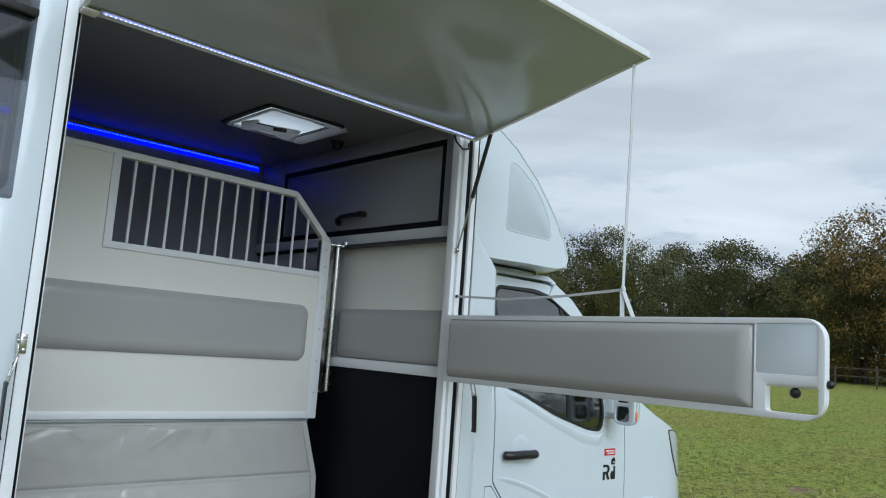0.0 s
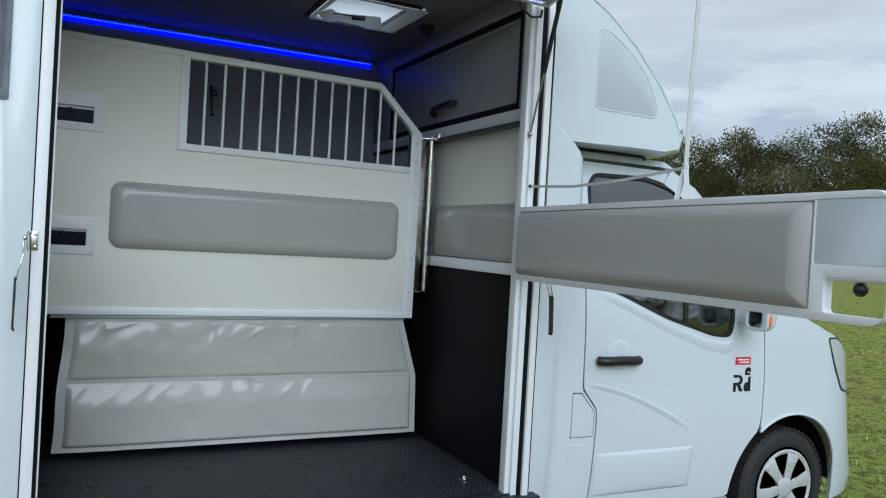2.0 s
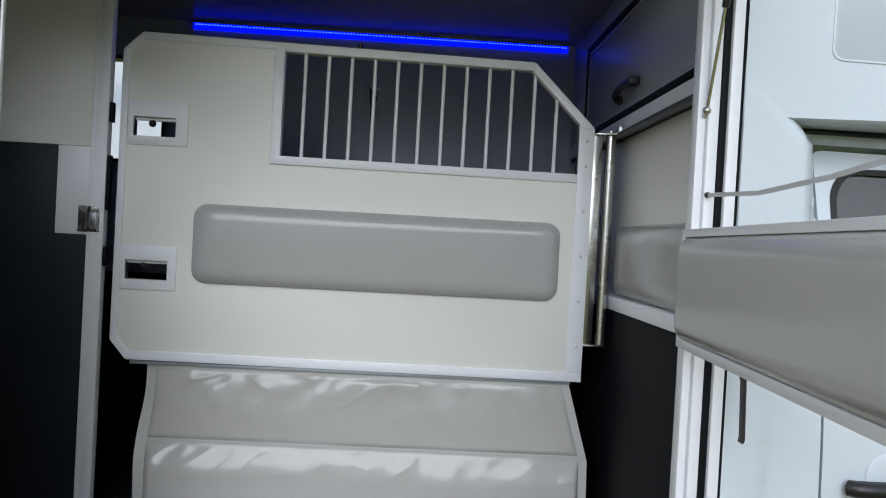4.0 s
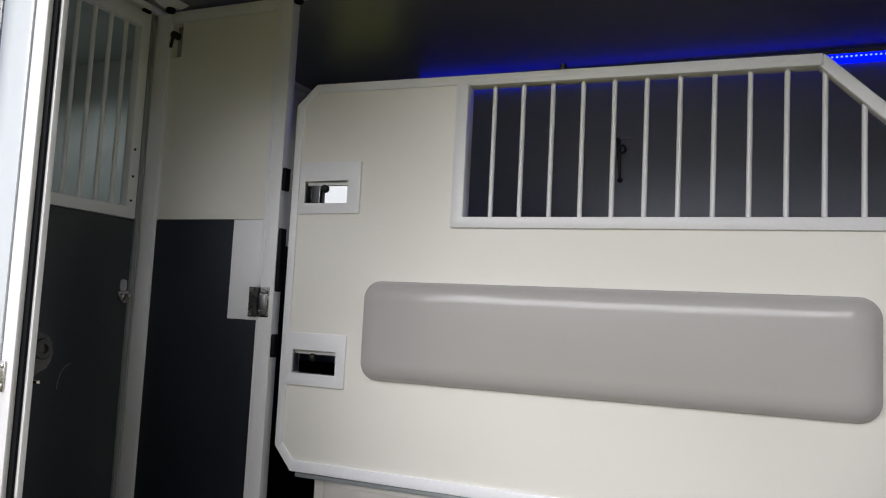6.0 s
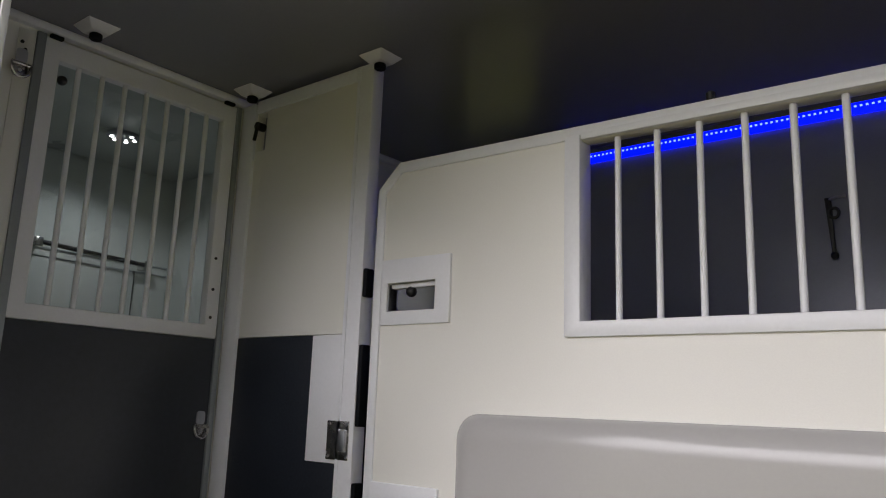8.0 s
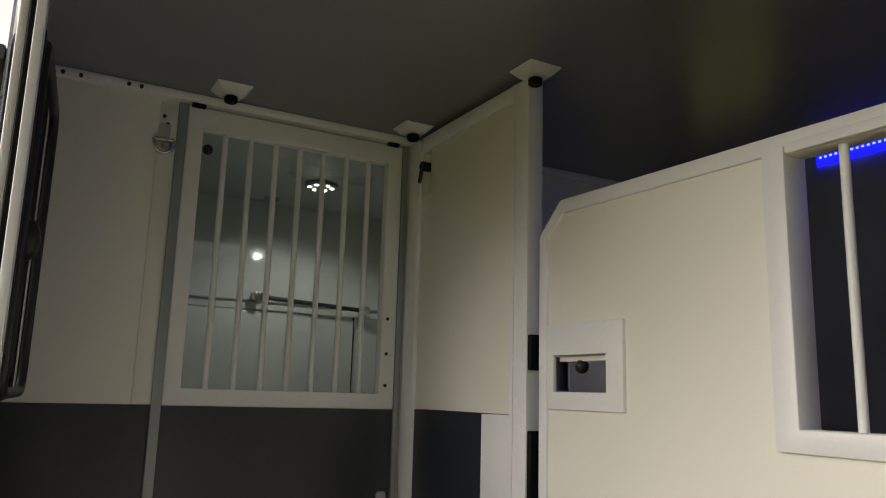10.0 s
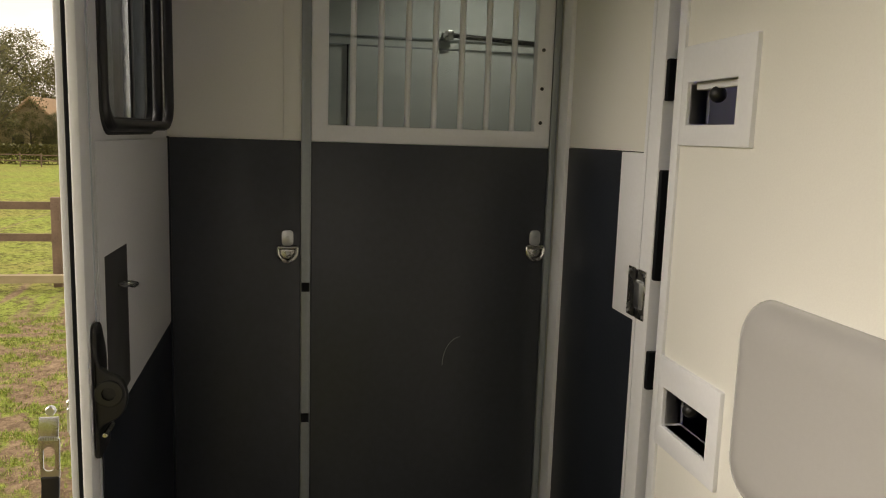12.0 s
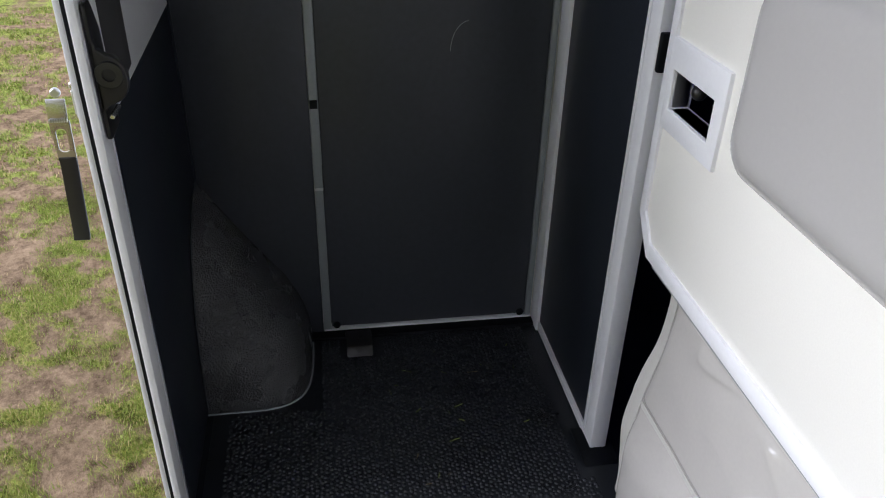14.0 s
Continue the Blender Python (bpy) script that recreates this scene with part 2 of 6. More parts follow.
def plate(axis, outer, holes, a, b, bev=0.002, segs=2):
    """A sheet with an outline and holes, given in the two other axes, from a to b along axis."""
    bm = bmesh.new()
    edges = []
    for loop in (outer, *holes):
        vs = [bm.verts.new(lay(axis, u, v, a)) for u, v in loop]
        edges += [bm.edges.new((p, q)) for p, q in zip(vs, vs[1:] + vs[:1])]
    got = bmesh.ops.triangle_fill(bm, use_beauty=True, use_dissolve=False, edges=edges)
    faces = [g for g in got["geom"] if isinstance(g, bmesh.types.BMFace)]
    if not holes:
        faces = bmesh.ops.dissolve_faces(bm, faces=faces)["region"]
    moved = bmesh.ops.extrude_face_region(bm, geom=faces, use_keep_orig=True)
    top = [g for g in moved["geom"] if isinstance(g, bmesh.types.BMVert)]
    bmesh.ops.translate(bm, verts=top, vec=lay(axis, 0, 0, b - a))
    bmesh.ops.recalc_face_normals(bm, faces=bm.faces)
    return sharp_bevel(bm, bev, segs)


def rrect(u0, u1, v0, v1, r, n=6):
    pts = []
    for cu, cv, a0 in ((u1 - r, v1 - r, 0), (u0 + r, v1 - r, 90), (u0 + r, v0 + r, 180), (u1 - r, v0 + r, 270)):
        pts += [(cu + r * math.cos(radians(a0 + 90 * k / n)), cv + r * math.sin(radians(a0 + 90 * k / n))) for k in range(n + 1)]
    return pts


def rect(u0, u1, v0, v1):
    return [(u0, v0), (u1, v0), (u1, v1), (u0, v1)]


def rounded(poly, r, n=5):
    """A polygon with its corners rounded by quadratic arcs."""
    out = []
    for k, p in enumerate(poly):
        p, a, b = Vector(p), Vector(poly[k - 1]), Vector(poly[(k + 1) % len(poly)])
        rr = min(r, 0.45 * (a - p).length, 0.45 * (b - p).length)
        s, e = p + (a - p).normalized() * rr, p + (b - p).normalized() * rr
        for i in range(n + 1):
            t = i / n
            q = s * (1 - t) ** 2 + p * 2 * t * (1 - t) + e * t * t
            out.append((q.x, q.y))
    return out


def tube(pts, r, n=10, flat=None):
    """A round (or flat, width x thickness) bar along a line of points."""
    bm = bmesh.new()
    pts = [Vector(p) for p in pts]
    rings = []
    side = None
    for k, p in enumerate(pts):
        d = (pts[min(k + 1, len(pts) - 1)] - pts[max(k - 1, 0)]).normalized()
        if side is None:
            side = d.cross(Vector((0, 0, 1)) if abs(d.z) < 0.9 else Vector((0, 1, 0))).normalized()
        side = (side - d * side.dot(d)).normalized()
        up = side.cross(d)
        if flat:
            w, h = flat[0] / 2, flat[1] / 2
            ring = [p + side * x + up * y for x, y in ((-w, -h), (w, -h), (w, h), (-w, h))]
        else:
            ring = [p + (side * math.cos(2 * math.pi * i / n) + up * math.sin(2 * math.pi * i / n)) * r for i in range(n)]
        rings.append([bm.verts.new(q) for q in ring])
    m = len(rings[0])
    for a, b in zip(rings, rings[1:]):
        for i in range(m):
            bm.faces.new((a[i], a[(i + 1) % m], b[(i + 1) % m], b[i]))
    bm.faces.new(rings[0][::-1])
    bm.faces.new(rings[-1])
    bmesh.ops.recalc_face_normals(bm, faces=bm.faces)
    return bm


def lathe(profile, centre, axis, n=24):
    """Turned body: profile of (radius, along) round an axis direction through centre."""
    axis = Vector(axis).normalized()
    side = axis.orthogonal().normalized()
    up = axis.cross(side)
    bm = bmesh.new()
    rings = []
    for r, a in profile:
        rings.append([bm.verts.new(Vector(centre) + axis * a + (side * math.cos(2 * math.pi * i / n) + up * math.sin(2 * math.pi * i / n)) * max(r, 1e-4)) for i in range(n)])
    for p, q in zip(rings, rings[1:]):
        for i in range(n):
            bm.faces.new((p[i], p[(i + 1) % n], q[(i + 1) % n], q[i]))
    bm.faces.new(rings[0][::-1])
    bm.faces.new(rings[-1])
    bmesh.ops.recalc_face_normals(bm, faces=bm.faces)
    return bm


def cyl(p0, p1, r, n=16, bev=0.0):
    p0, p1 = Vector(p0), Vector(p1)
    L = (p1 - p0).length
    e = min(bev, 0.4 * r, 0.4 * L)
    prof = [(r - e, 0), (r, e), (r, L - e), (r - e, L)] if e else [(r, 0), (r, L)]
    return lathe(prof, p0, p1 - p0, n)


def ball(c, r, sx=1, sy=1, sz=1, seg=14):
    bm = bmesh.new()
    bmesh.ops.create_uvsphere(bm, u_segments=seg, v_segments=seg // 2 + 2, radius=r, matrix=Matrix.Translation(c) @ Matrix.Diagonal((sx, sy, sz, 1)))
    return bm


def join(*bms):
    out = bmesh.new()
    for b in bms:
        me = bpy.data.meshes.new("tmp")
        b.to_mesh(me)
        b.free()
        out.from_mesh(me)
        bpy.data.meshes.remove(me)
    return out


def grid(f, nu, nv):
    """A sheet of nu x nv cells through the points f(u, v), u and v from 0 to 1."""
    bm = bmesh.new()
    vs = [[bm.verts.new(f(i / nu, j / nv)) for j in range(nv + 1)] for i in range(nu + 1)]
    for i in range(nu):
        for j in range(nv):
            bm.faces.new((vs[i][j], vs[i + 1][j], vs[i + 1][j + 1], vs[i][j + 1]))
    return bm


def thicken(bm, vec):
    """Gives an open sheet a back, moved by vec, and edges."""
    bmesh.ops.recalc_face_normals(bm, faces=bm.faces)
    got = bmesh.ops.extrude_face_region(bm, geom=list(bm.faces), use_keep_orig=True)
    bmesh.ops.translate(bm, verts=[g for g in got["geom"] if isinstance(g, bmesh.types.BMVert)], vec=vec)
    bmesh.ops.recalc_face_normals(bm, faces=bm.faces)
    return bm


def cushion(axis, outer, base, rise, inset=0.05, rings=5):
    """A padded board: an outline that swells from base by rise along axis."""
    bm = bmesh.new()
    cu = sum(p[0] for p in outer) / len(outer)
    cv = sum(p[1] for p in outer) / len(outer)
    hu, hv = max(abs(p[0] - cu) for p in outer), max(abs(p[1] - cv) for p in outer)
    loops = [[bm.verts.new(lay(axis, u, v, base)) for u, v in outer]]
    for k in range(1, rings + 1):
        a = k / rings * math.pi / 2
        s = inset * (1 - math.cos(a))
        loops.append([bm.verts.new(lay(axis, cu + (u - cu) * (1 - s / hu), cv + (v - cv) * (1 - s / hv), base + rise * math.sin(a))) for u, v in outer])
    n = len(outer)
    for p, q in zip(loops, loops[1:]):
        for i in range(n):
            bm.faces.new((p[i], p[(i + 1) % n], q[(i + 1) % n], q[i]))
    bm.faces.new(loops[-1])
    bm.faces.new(loops[0][::-1])
    bmesh.ops.recalc_face_normals(bm, faces=bm.faces)
    return bm


def mesh_of(name, bm, material, smooth=38):
    me = bpy.data.meshes.new(name)
    bm.to_mesh(me)
    bm.free()
    me.materials.append(material)
    if smooth:
        me.polygons.foreach_set("use_smooth", [True] * len(me.polygons))
        me.set_sharp_from_angle(angle=radians(smooth))
    return me


def part(name, bm, material, parent, label="", smooth=38):
    """One mesh under a thing, given in world coordinates."""
    ob = new(name, mesh_of(name, bm, material, smooth))
    ob.parent = parent
    top = parent
    while top.parent:
        top = top.parent
    if parent is top:
        ob.matrix_parent_inverse = top.matrix_basis.inverted()
    return tagged(ob, label)


def thing(name, label, category, at=(0, 0, 0), group=""):
    ob = new(name)
    ob.empty_display_size = 0.05
    ob.matrix_basis = Matrix.Translation(at)
    return tagged(ob, label, category, group)


def single(name, bm, material, label, category, group="", smooth=38):
    return tagged(new(name, mesh_of(name, bm, material, smooth)), label, category, group)


def structure(name, bm, material, label, category="", smooth=38):
    return tagged(new(name, mesh_of(name, bm, material, smooth)), label, category or name.split("_")[0], "", "structure")

# ---- the horse compartment: shell ----
FL, CE = 0.567, 2.87          # floor and ceiling
XR, XF = -0.08, 2.572         # rear and front bulkheads, inner faces
YN, YF = -0.07, 2.03          # near and far side walls, inner faces
YP = 0.94                     # stall partition, near face
YO = -0.11                    # outer skin of the near side

HATCH = rrect(1.835, 2.335, 0.70, 1.20, 0.02)      # opening of the roof hatch
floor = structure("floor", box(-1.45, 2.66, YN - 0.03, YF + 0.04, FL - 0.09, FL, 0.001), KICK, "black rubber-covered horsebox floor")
part("floor_mat", box(XR + 0.004, XF - 0.012, -0.05, YF - 0.004, FL + 0.0005, FL + 0.006, 0.001), STUD, floor, "black studded rubber matting")
ceiling = structure("ceiling", plate("z", rect(XR - 0.02, XF + 0.09, YN - 0.036, YF + 0.06), [HATCH], CE, CE + 0.05, 0), CEIL, "grey smooth sheet ceiling of the horsebox")

# far side wall
FW = rrect(-0.062, 0.40, 2.10, 2.66, 0.04)
wall_far = structure("wall_far", plate("y", rect(XR, XF + 0.09, FL + 0.001, CE - 0.001), [FW], YF, YF + 0.05, 0.001), FARWALL, "grey side wall behind the stall partition")
# the far kick panel takes the deep black too, as painted shade
part("kick_panel", box(XR + 0.002, XF - 0.004, YF - 0.006, YF - 0.001, FL + 0.008, 1.52, 0.001), RUBBER_AND_SHADE, wall_far, "black kick panel, darkened for its shade")

# rear bulkhead with a doorway
DY0, DY1 = 0.282, 0.914
wall_rear = structure("wall_rear", plate("x", [(YN, FL), (0.262, FL), (0.262, 2.849), (0.93, 2.849), (0.93, FL), (YF, FL), (YF, CE - 0.001), (YN, CE - 0.001)], [], XR - 0.045, XR, 0.001),
                      CREAM, "cream rear bulkhead with a doorway")
part("kick_panel", box(XR, XR + 0.005, YN + 0.001, 0.258, FL + 0.006, 2.068, 0.001), KICK_LIT, wall_rear, "black kick panel, lightened for the light on it")
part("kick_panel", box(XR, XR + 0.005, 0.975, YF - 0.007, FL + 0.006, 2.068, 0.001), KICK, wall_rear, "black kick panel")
part("cover_strip", box(XR, XR + 0.003, 0.214, 0.259, 2.07, CE - 0.03, 0.001), CREAM, wall_rear)
part("post_channel", box(XR - 0.012, XR + 0.010, 0.259, 0.283, FL + 0.006, 2.845, 0.0015), GREYPOST, wall_rear, "grey metal door channel")
for z in (1.691, 1.336):
    part("stop_block", box(XR + 0.008, XR + 0.0125, 0.261, 0.281, z - 0.012, z + 0.012, 0.001), RUBBER_AND_SHADE, wall_rear)
part("channel_joint", box(XR + 0.009, XR + 0.0115, 0.2585, 0.2835, 1.078, 1.086, 0.0005), ALU, wall_rear)
part("post_channel", box(XR - 0.012, XR + 0.010, 0.913, 0.930, FL + 0.006, 2.845, 0.0015), GREYPOST, wall_rear, "grey metal door channel")
part("cornice", plate("y", [(XR, 2.849), (XR + 0.022, 2.849), (XR + 0.028, 2.858), (XR + 0.028, CE - 0.001), (XR, CE - 0.001)], [], YN + 0.002, YF - 0.002, 0.001), FRAME, wall_rear, "white cornice rail")
part("sill_rail", box(XR - 0.02, XR + 0.012, 0.262, 0.93, FL + 0.004, FL + 0.022, 0.002), FRAME, wall_rear, "white door sill rail")
part("sill_lip", box(XR + 0.012, XR + 0.05, 0.20, 0.945, FL + 0.006, FL + 0.018, 0.004), RUBBER_AND_SHADE, wall_rear, "black rubber lip")
for y, z in ((-0.02, 2.855), (0.02, 2.855), (0.13, 2.858), (0.16, 2.858), (0.225, 2.80), (0.235, 2.78)):
    part("rivet", cyl((XR + 0.002, y, z), (XR + (0.031 if z > 2.83 else 0.006), y, z), 0.005, 8), BLACKPL, wall_rear)

# near side wall behind the opening, with a window cut
YJ = -0.1065                  # outer face of the rear door jamb
WX0, WX1, WZ0, WZ1 = 0.08, 0.50, 2.080, 2.70
wall_near = structure("wall_near", plate("y", rect(-1.45, 0.6035, 0.42, 2.96), [rrect(WX0, WX1, WZ0, WZ1, 0.05)], YO + 0.002, YN, 0.001), WHITE, "white gloss side wall of the horsebox body")
part("jamb", box(0.6075, 0.644, YJ, -0.0925, 0.44, 2.80, 0.003), FRAME, wall_near, "white aluminium door jamb")
part("jamb_seal", box(0.608, 0.656, -0.0922, -0.0843, 0.46, 2.78, 0.003), RUBBER_AND_SHADE, wall_near, "black rubber door seal")
part("jamb_edge", box(0.6085, 0.662, -0.0840, -0.0690, 0.50, 2.80, 0.003), FRAME, wall_near, "white inner door jamb")
part("shut_line", box(0.6040, 0.6070, YO + 0.007, YN - 0.004, 0.44, 2.96, 0), RUBBER_AND_SHADE, wall_near)
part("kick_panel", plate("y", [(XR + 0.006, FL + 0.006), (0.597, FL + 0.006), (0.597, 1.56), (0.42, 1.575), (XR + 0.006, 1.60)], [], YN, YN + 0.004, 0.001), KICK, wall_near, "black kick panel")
part("lining", plate("y", [(XR + 0.001, 1.605), (0.42, 1.58), (0.597, 1.565), (0.597, CE - 0.001), (XR + 0.001, CE - 0.001)], [rrect(WX0, WX1, WZ0, WZ1, 0.05)], YN, YN + 0.003, 0.0005), GREYPL, wall_near, "grey painted wall lining")
part("lower_lining", plate("y", [(XR + 0.002, 1.604), (0.42, 1.579), (0.595, 1.564), (0.595, 2.066), (XR + 0.002, 2.066)], [], YN + 0.0035, YN + 0.0055, 0.0008), GREYPL, wall_near, "grey lower wall panel")
part("corner_bead", box(XR + 0.004, XR + 0.012, YN + 0.003, YN + 0.010, FL + 0.01, 2.07, 0.002), KICK, wall_near)
wall_head = structure("wall_head", box(0.607, 2.60, YO + 0.01, YN + 0.02, 2.801, 2.96, 0.002), WHITE, "white header over the side opening", "wall")

# front bulkhead
wall_front = structure("wall_front", box(XF + 0.03, XF + 0.07, -0.010, YF, FL + 0.001, CE - 0.001, 0.001), CREAM, "cream front bulkhead below the overcab locker")
# ordinary kick panel, its shade put in with the deeper black
part("kick_panel", box(XF - 0.004, XF + 0.029, -0.009, YF - 0.007, FL + 0.006, 1.537, 0.001), RUBBER_AND_SHADE, wall_front, "black kick panel, darkened for its shade")
part("trim_rail", box(XF - 0.016, XF + 0.0285, 0.012, YF - 0.007, 1.5385, 1.591, 0.003), FRAME, wall_front, "white trim rail")
for y, z in ((0.036, 0.716), (0.036, 1.30)):
    part("screw", lathe([(0.006, 0), (0.006, -0.002), (0.002, -0.004)], (XF - 0.0035, y, z), (1, 0, 0), 10), ALU, wall_front)
wp = [(y, z) for y, z in rrect(0.02, 0.985, 1.594, 1.876, 0.02)]
pw = cushion("x", wp, XF + 0.029, -0.045, 0.07)
part("wall_pad", pw, PAD, wall_front, "grey padded vinyl board")
part("rail_shadow_gap", box(XF + 0.004, XF + 0.029, -0.009, YF - 0.01, 2.236, 2.252, 0.001), RUBBER_AND_SHADE, wall_front)
part("locker_rail", box(XF - 0.008, XF + 0.029, -0.009, YF - 0.002, 2.254, 2.312, 0.003), GREYPL, wall_front, "grey aluminium locker rail")
part("locker_post", box(XF - 0.004, XF + 0.029, -0.009, 0.125, 2.314, CE - 0.002, 0.003), LOCKER, wall_front)
part("locker_post", box(XF - 0.004, XF + 0.029, 1.730, YF - 0.002, 2.314, CE - 0.002, 0.003), LOCKER, wall_front)
part("locker_header", box(XF - 0.004, XF + 0.029, 0.126, 1.729, 2.780, CE - 0.002, 0.003), LOCKER, wall_front)

locker = thing("locker_door", "grey overcab locker door with a black pull handle", "locker door", (XF, 0.85, 2.314))
part("door_panel", box(XF + 0.008, XF + 0.028, 0.150, 1.705, 2.340, 2.755, 0.002), LOCKER, locker)
for inset, depth, width, material, label in ((0.0, -0.002, 0.028, RUBBER_AND_SHADE, "black door frame"), (0.0285, 0.003, 0.018, LOCKER, "grey inner lip")):
    y0, y1, z0, z1 = 0.1285 + inset, 1.7265 - inset, 2.318 + inset, 2.777 - inset
    for b in (box(XF + depth, XF + 0.027, y0, y1, z0, z0 + width, 0.003), box(XF + depth, XF + 0.027, y0, y1, z1 - width, z1, 0.003),
              box(XF + depth, XF + 0.027, y0, y0 + width, z0 + width + 0.0005, z1 - width - 0.0005, 0.003), box(XF + depth, XF + 0.027, y1 - width, y1, z0 + width + 0.0005, z1 - width - 0.0005, 0.003)):
        part("door_frame", b, material, locker, label)
hx = XF + 0.006
part("handle", join(tube([(hx, 1.055, 2.398), (hx - 0.020, 1.055, 2.399), (hx - 0.032, 1.04, 2.412), (hx - 0.036, 0.99, 2.424), (hx - 0.036, 0.87, 2.428), (hx - 0.034, 0.82, 2.428)], 0.014, 10),
                    box(hx - 0.044, hx, 0.785, 0.835, 2.412, 2.444, 0.006), box(hx - 0.010, hx, 1.035, 1.075, 2.380, 2.416, 0.004)), BLACKPL, locker, "black plastic pull handle")

# front jamb of the opening
jamb_front = structure("jamb_front", box(2.531, 2.562, -0.055, -0.012, 0.50, 2.80, 0.004), FRAME, "white aluminium door jamb at the front of the opening", "door jamb")
part("jamb_seal", box(2.5625, 2.5805, -0.060, -0.012, 0.46, 2.79, 0.003), RUBBER_AND_SHADE, jamb_front, "black rubber door seal")
part("outer_jamb", box(2.581, 2.612, -0.072, -0.012, 0.44, 2.80, 0.004), FRAME, jamb_front)
part("shut_line", box(2.6125, 2.622, -0.062, -0.012, 0.44, 2.96, 0), RUBBER_AND_SHADE, jamb_front)
part("jamb_cover", box(2.507, 2.5305, -0.040, 0.010, 0.50, 2.80, 0.003), FRAME, jamb_front)
structure("roof", plate("z", rect(-1.46, 2.575, YO, YF + 0.06), [HATCH], 2.961, 3.0, 0.004), WHITE, "white horsebox roof panel")
structure("wall_outer_far", plate("y", rect(-1.45, 2.575, 0.42, 2.96), [FW], YF + 0.062, YF + 0.08, 0.001), WHITE, "white far side wall of the body", "wall")
structure("wall_tail", box(-1.50, -1.452, YO, YF + 0.08, 0.42, 2.96, 0.004), WHITE, "white tail wall of the body", "wall")

# ---- the room behind the barred door ----
wall_room = structure("wall_room", box(-1.40, -1.36, YN, YF, FL + 0.001, 2.95, 0.001), ROOMGLOSS, "white back wall of the tack room", "wall")
structure("ceiling_room", box(-1.36, XR - 0.046, YN, YF, 2.93, 2.958, 0.001), ROOMWHITE, "white tack room ceiling", "ceiling")
structure("wall_room_near", box(-1.36, XR - 0.046, YN + 0.0005, YN + 0.02, FL + 0.001, 2.929, 0.001), ROOMWHITE, "white tack room side wall", "wall")
structure("wall_room_far", box(-1.36, XR - 0.046, 1.50, 1.54, FL + 0.001, 2.929, 0.001), ROOMWHITE, "white tack room partition wall", "wall")
for z in (2.489, 2.450):
    part("panel_seam", box(-1.359, -1.352, YN + 0.03, 1.49, z - 0.003, z + 0.003, 0), GREYPOST, wall_room)
rail = thing("clothes_rail", "black clothes rail on steel brackets", "clothes rail", (-1.34, 0.9, 2.53))
part("rail_bar", tube([(-1.30, 0.84, 2.503), (-1.30, 1.36, 2.478)], 0.010, 10), BLACKPL, rail)
for y, z in ((0.85, 2.502), (1.35, 2.479)):
    part("bracket", box(-1.359, -1.290, y - 0.018, y + 0.018, z - 0.02, z + 0.02, 0.004), STEEL, rail, "steel bracket")
panel = thing("cupboard_door", "white cupboard door below the clothes rail", "cupboard", (-1.34, 1.1, 2.2))
part("door_leaf", plate("x", rrect(0.44, 1.31, 1.70, 2.445, 0.02), [], -1.355, -1.338, 0.003), ROOMWHITE, panel)
part("door_edge", box(-1.3585, -1.342, 0.433, 0.439, 1.72, 2.45, 0.001), RUBBER_AND_SHADE, panel)
part("door_edge", box(-1.3585, -1.342, 1.311, 1.317, 1.72, 2.45, 0.001), RUBBER_AND_SHADE, panel)
LX, LY, LZ = -0.92, 0.965, 2.9295
spots = thing("ceiling_light", "round ceiling light with six warm spots", "ceiling light", (LX, LY, LZ))
part("housing", lathe([(0.066, 0), (0.066, -0.010), (0.060, -0.014)], (LX, LY, LZ), (0, 0, 1), 28), GREYPOST, spots, "grey round housing")
for k in range(6):
    a = 2 * math.pi * k / 6 + 0.3
    part("spot_lens", lathe([(0.0075, 0), (0.007, -0.003), (0.003, -0.005)], (LX + 0.045 * math.cos(a), LY + 0.045 * math.sin(a), LZ - 0.0145), (0, 0, 1), 12), SPOT, spots, "lit warm white lens")

lamp = bpy.data.lights.new("ceiling_light_lamp", "SPOT")
lamp.shadow_soft_size, lamp.energy, lamp.color = 0.02, 3.6, (0.96, 1.0, 0.93)
lamp.spot_size, lamp.spot_blend = radians(154), 0.55
new("ceiling_light_lamp", lamp).matrix_world = Matrix.Translation((LX, LY, LZ - 0.025))

# ---- the barred door ----
door = thing("barred_door", "black lower door with a white barred upper window", "door", (XR, 0.6, FL))
part("door_board", box(XR - 0.03, XR + 0.002, DY0 + 0.002, DY1 - 0.002, FL + 0.026, 2.066, 0.002), KICK_LIT, door, "black lower board, lightened for the light on it")
wz0, wz1, wy0, wy1 = 2.110, 2.785, 0.326, 0.868
part("window_frame", plate("x", rect(DY0 + 0.002, DY1 - 0.002, 2.068, 2.842), [rect(wy0, wy1, wz0, wz1)], XR - 0.032, XR + 0.006, 0.003), FRAME, door, "white window frame")
for k in range(7):
    y = 0.388 + 0.0704 * k
    part("bar", cyl((XR - 0.012, y, wz0 - 0.002), (XR - 0.012, y, wz1 + 0.002), 0.0078, 10), FRAME, door, "white round bar")
part("pane", box(XR - 0.0255, XR - 0.0225, wy0 - 0.004, wy1 + 0.004, wz0 - 0.004, wz1 + 0.004, 0), CLEAR, door, "clear acrylic pane")
for z in (2.133, 2.222, 2.322):
    part("bolt", cyl((XR + 0.005, 0.884, z), (XR + 0.0085, 0.884, z), 0.005, 8), BLACKPL, door)
part("knob", ball((XR + 0.002, 0.341, 2.731), 0.014), BLACKPL, door, "black rubber knob")
part("pull_scar", tube([(XR + 0.0025, 0.64 + 0.05 * (1 - math.cos(a / 8 * 1.5)), 1.50 + 0.08 * math.sin(a / 8 * 1.5) - 0.03) for a in range(9)], 0.0008, 5), GREYPOST, door)
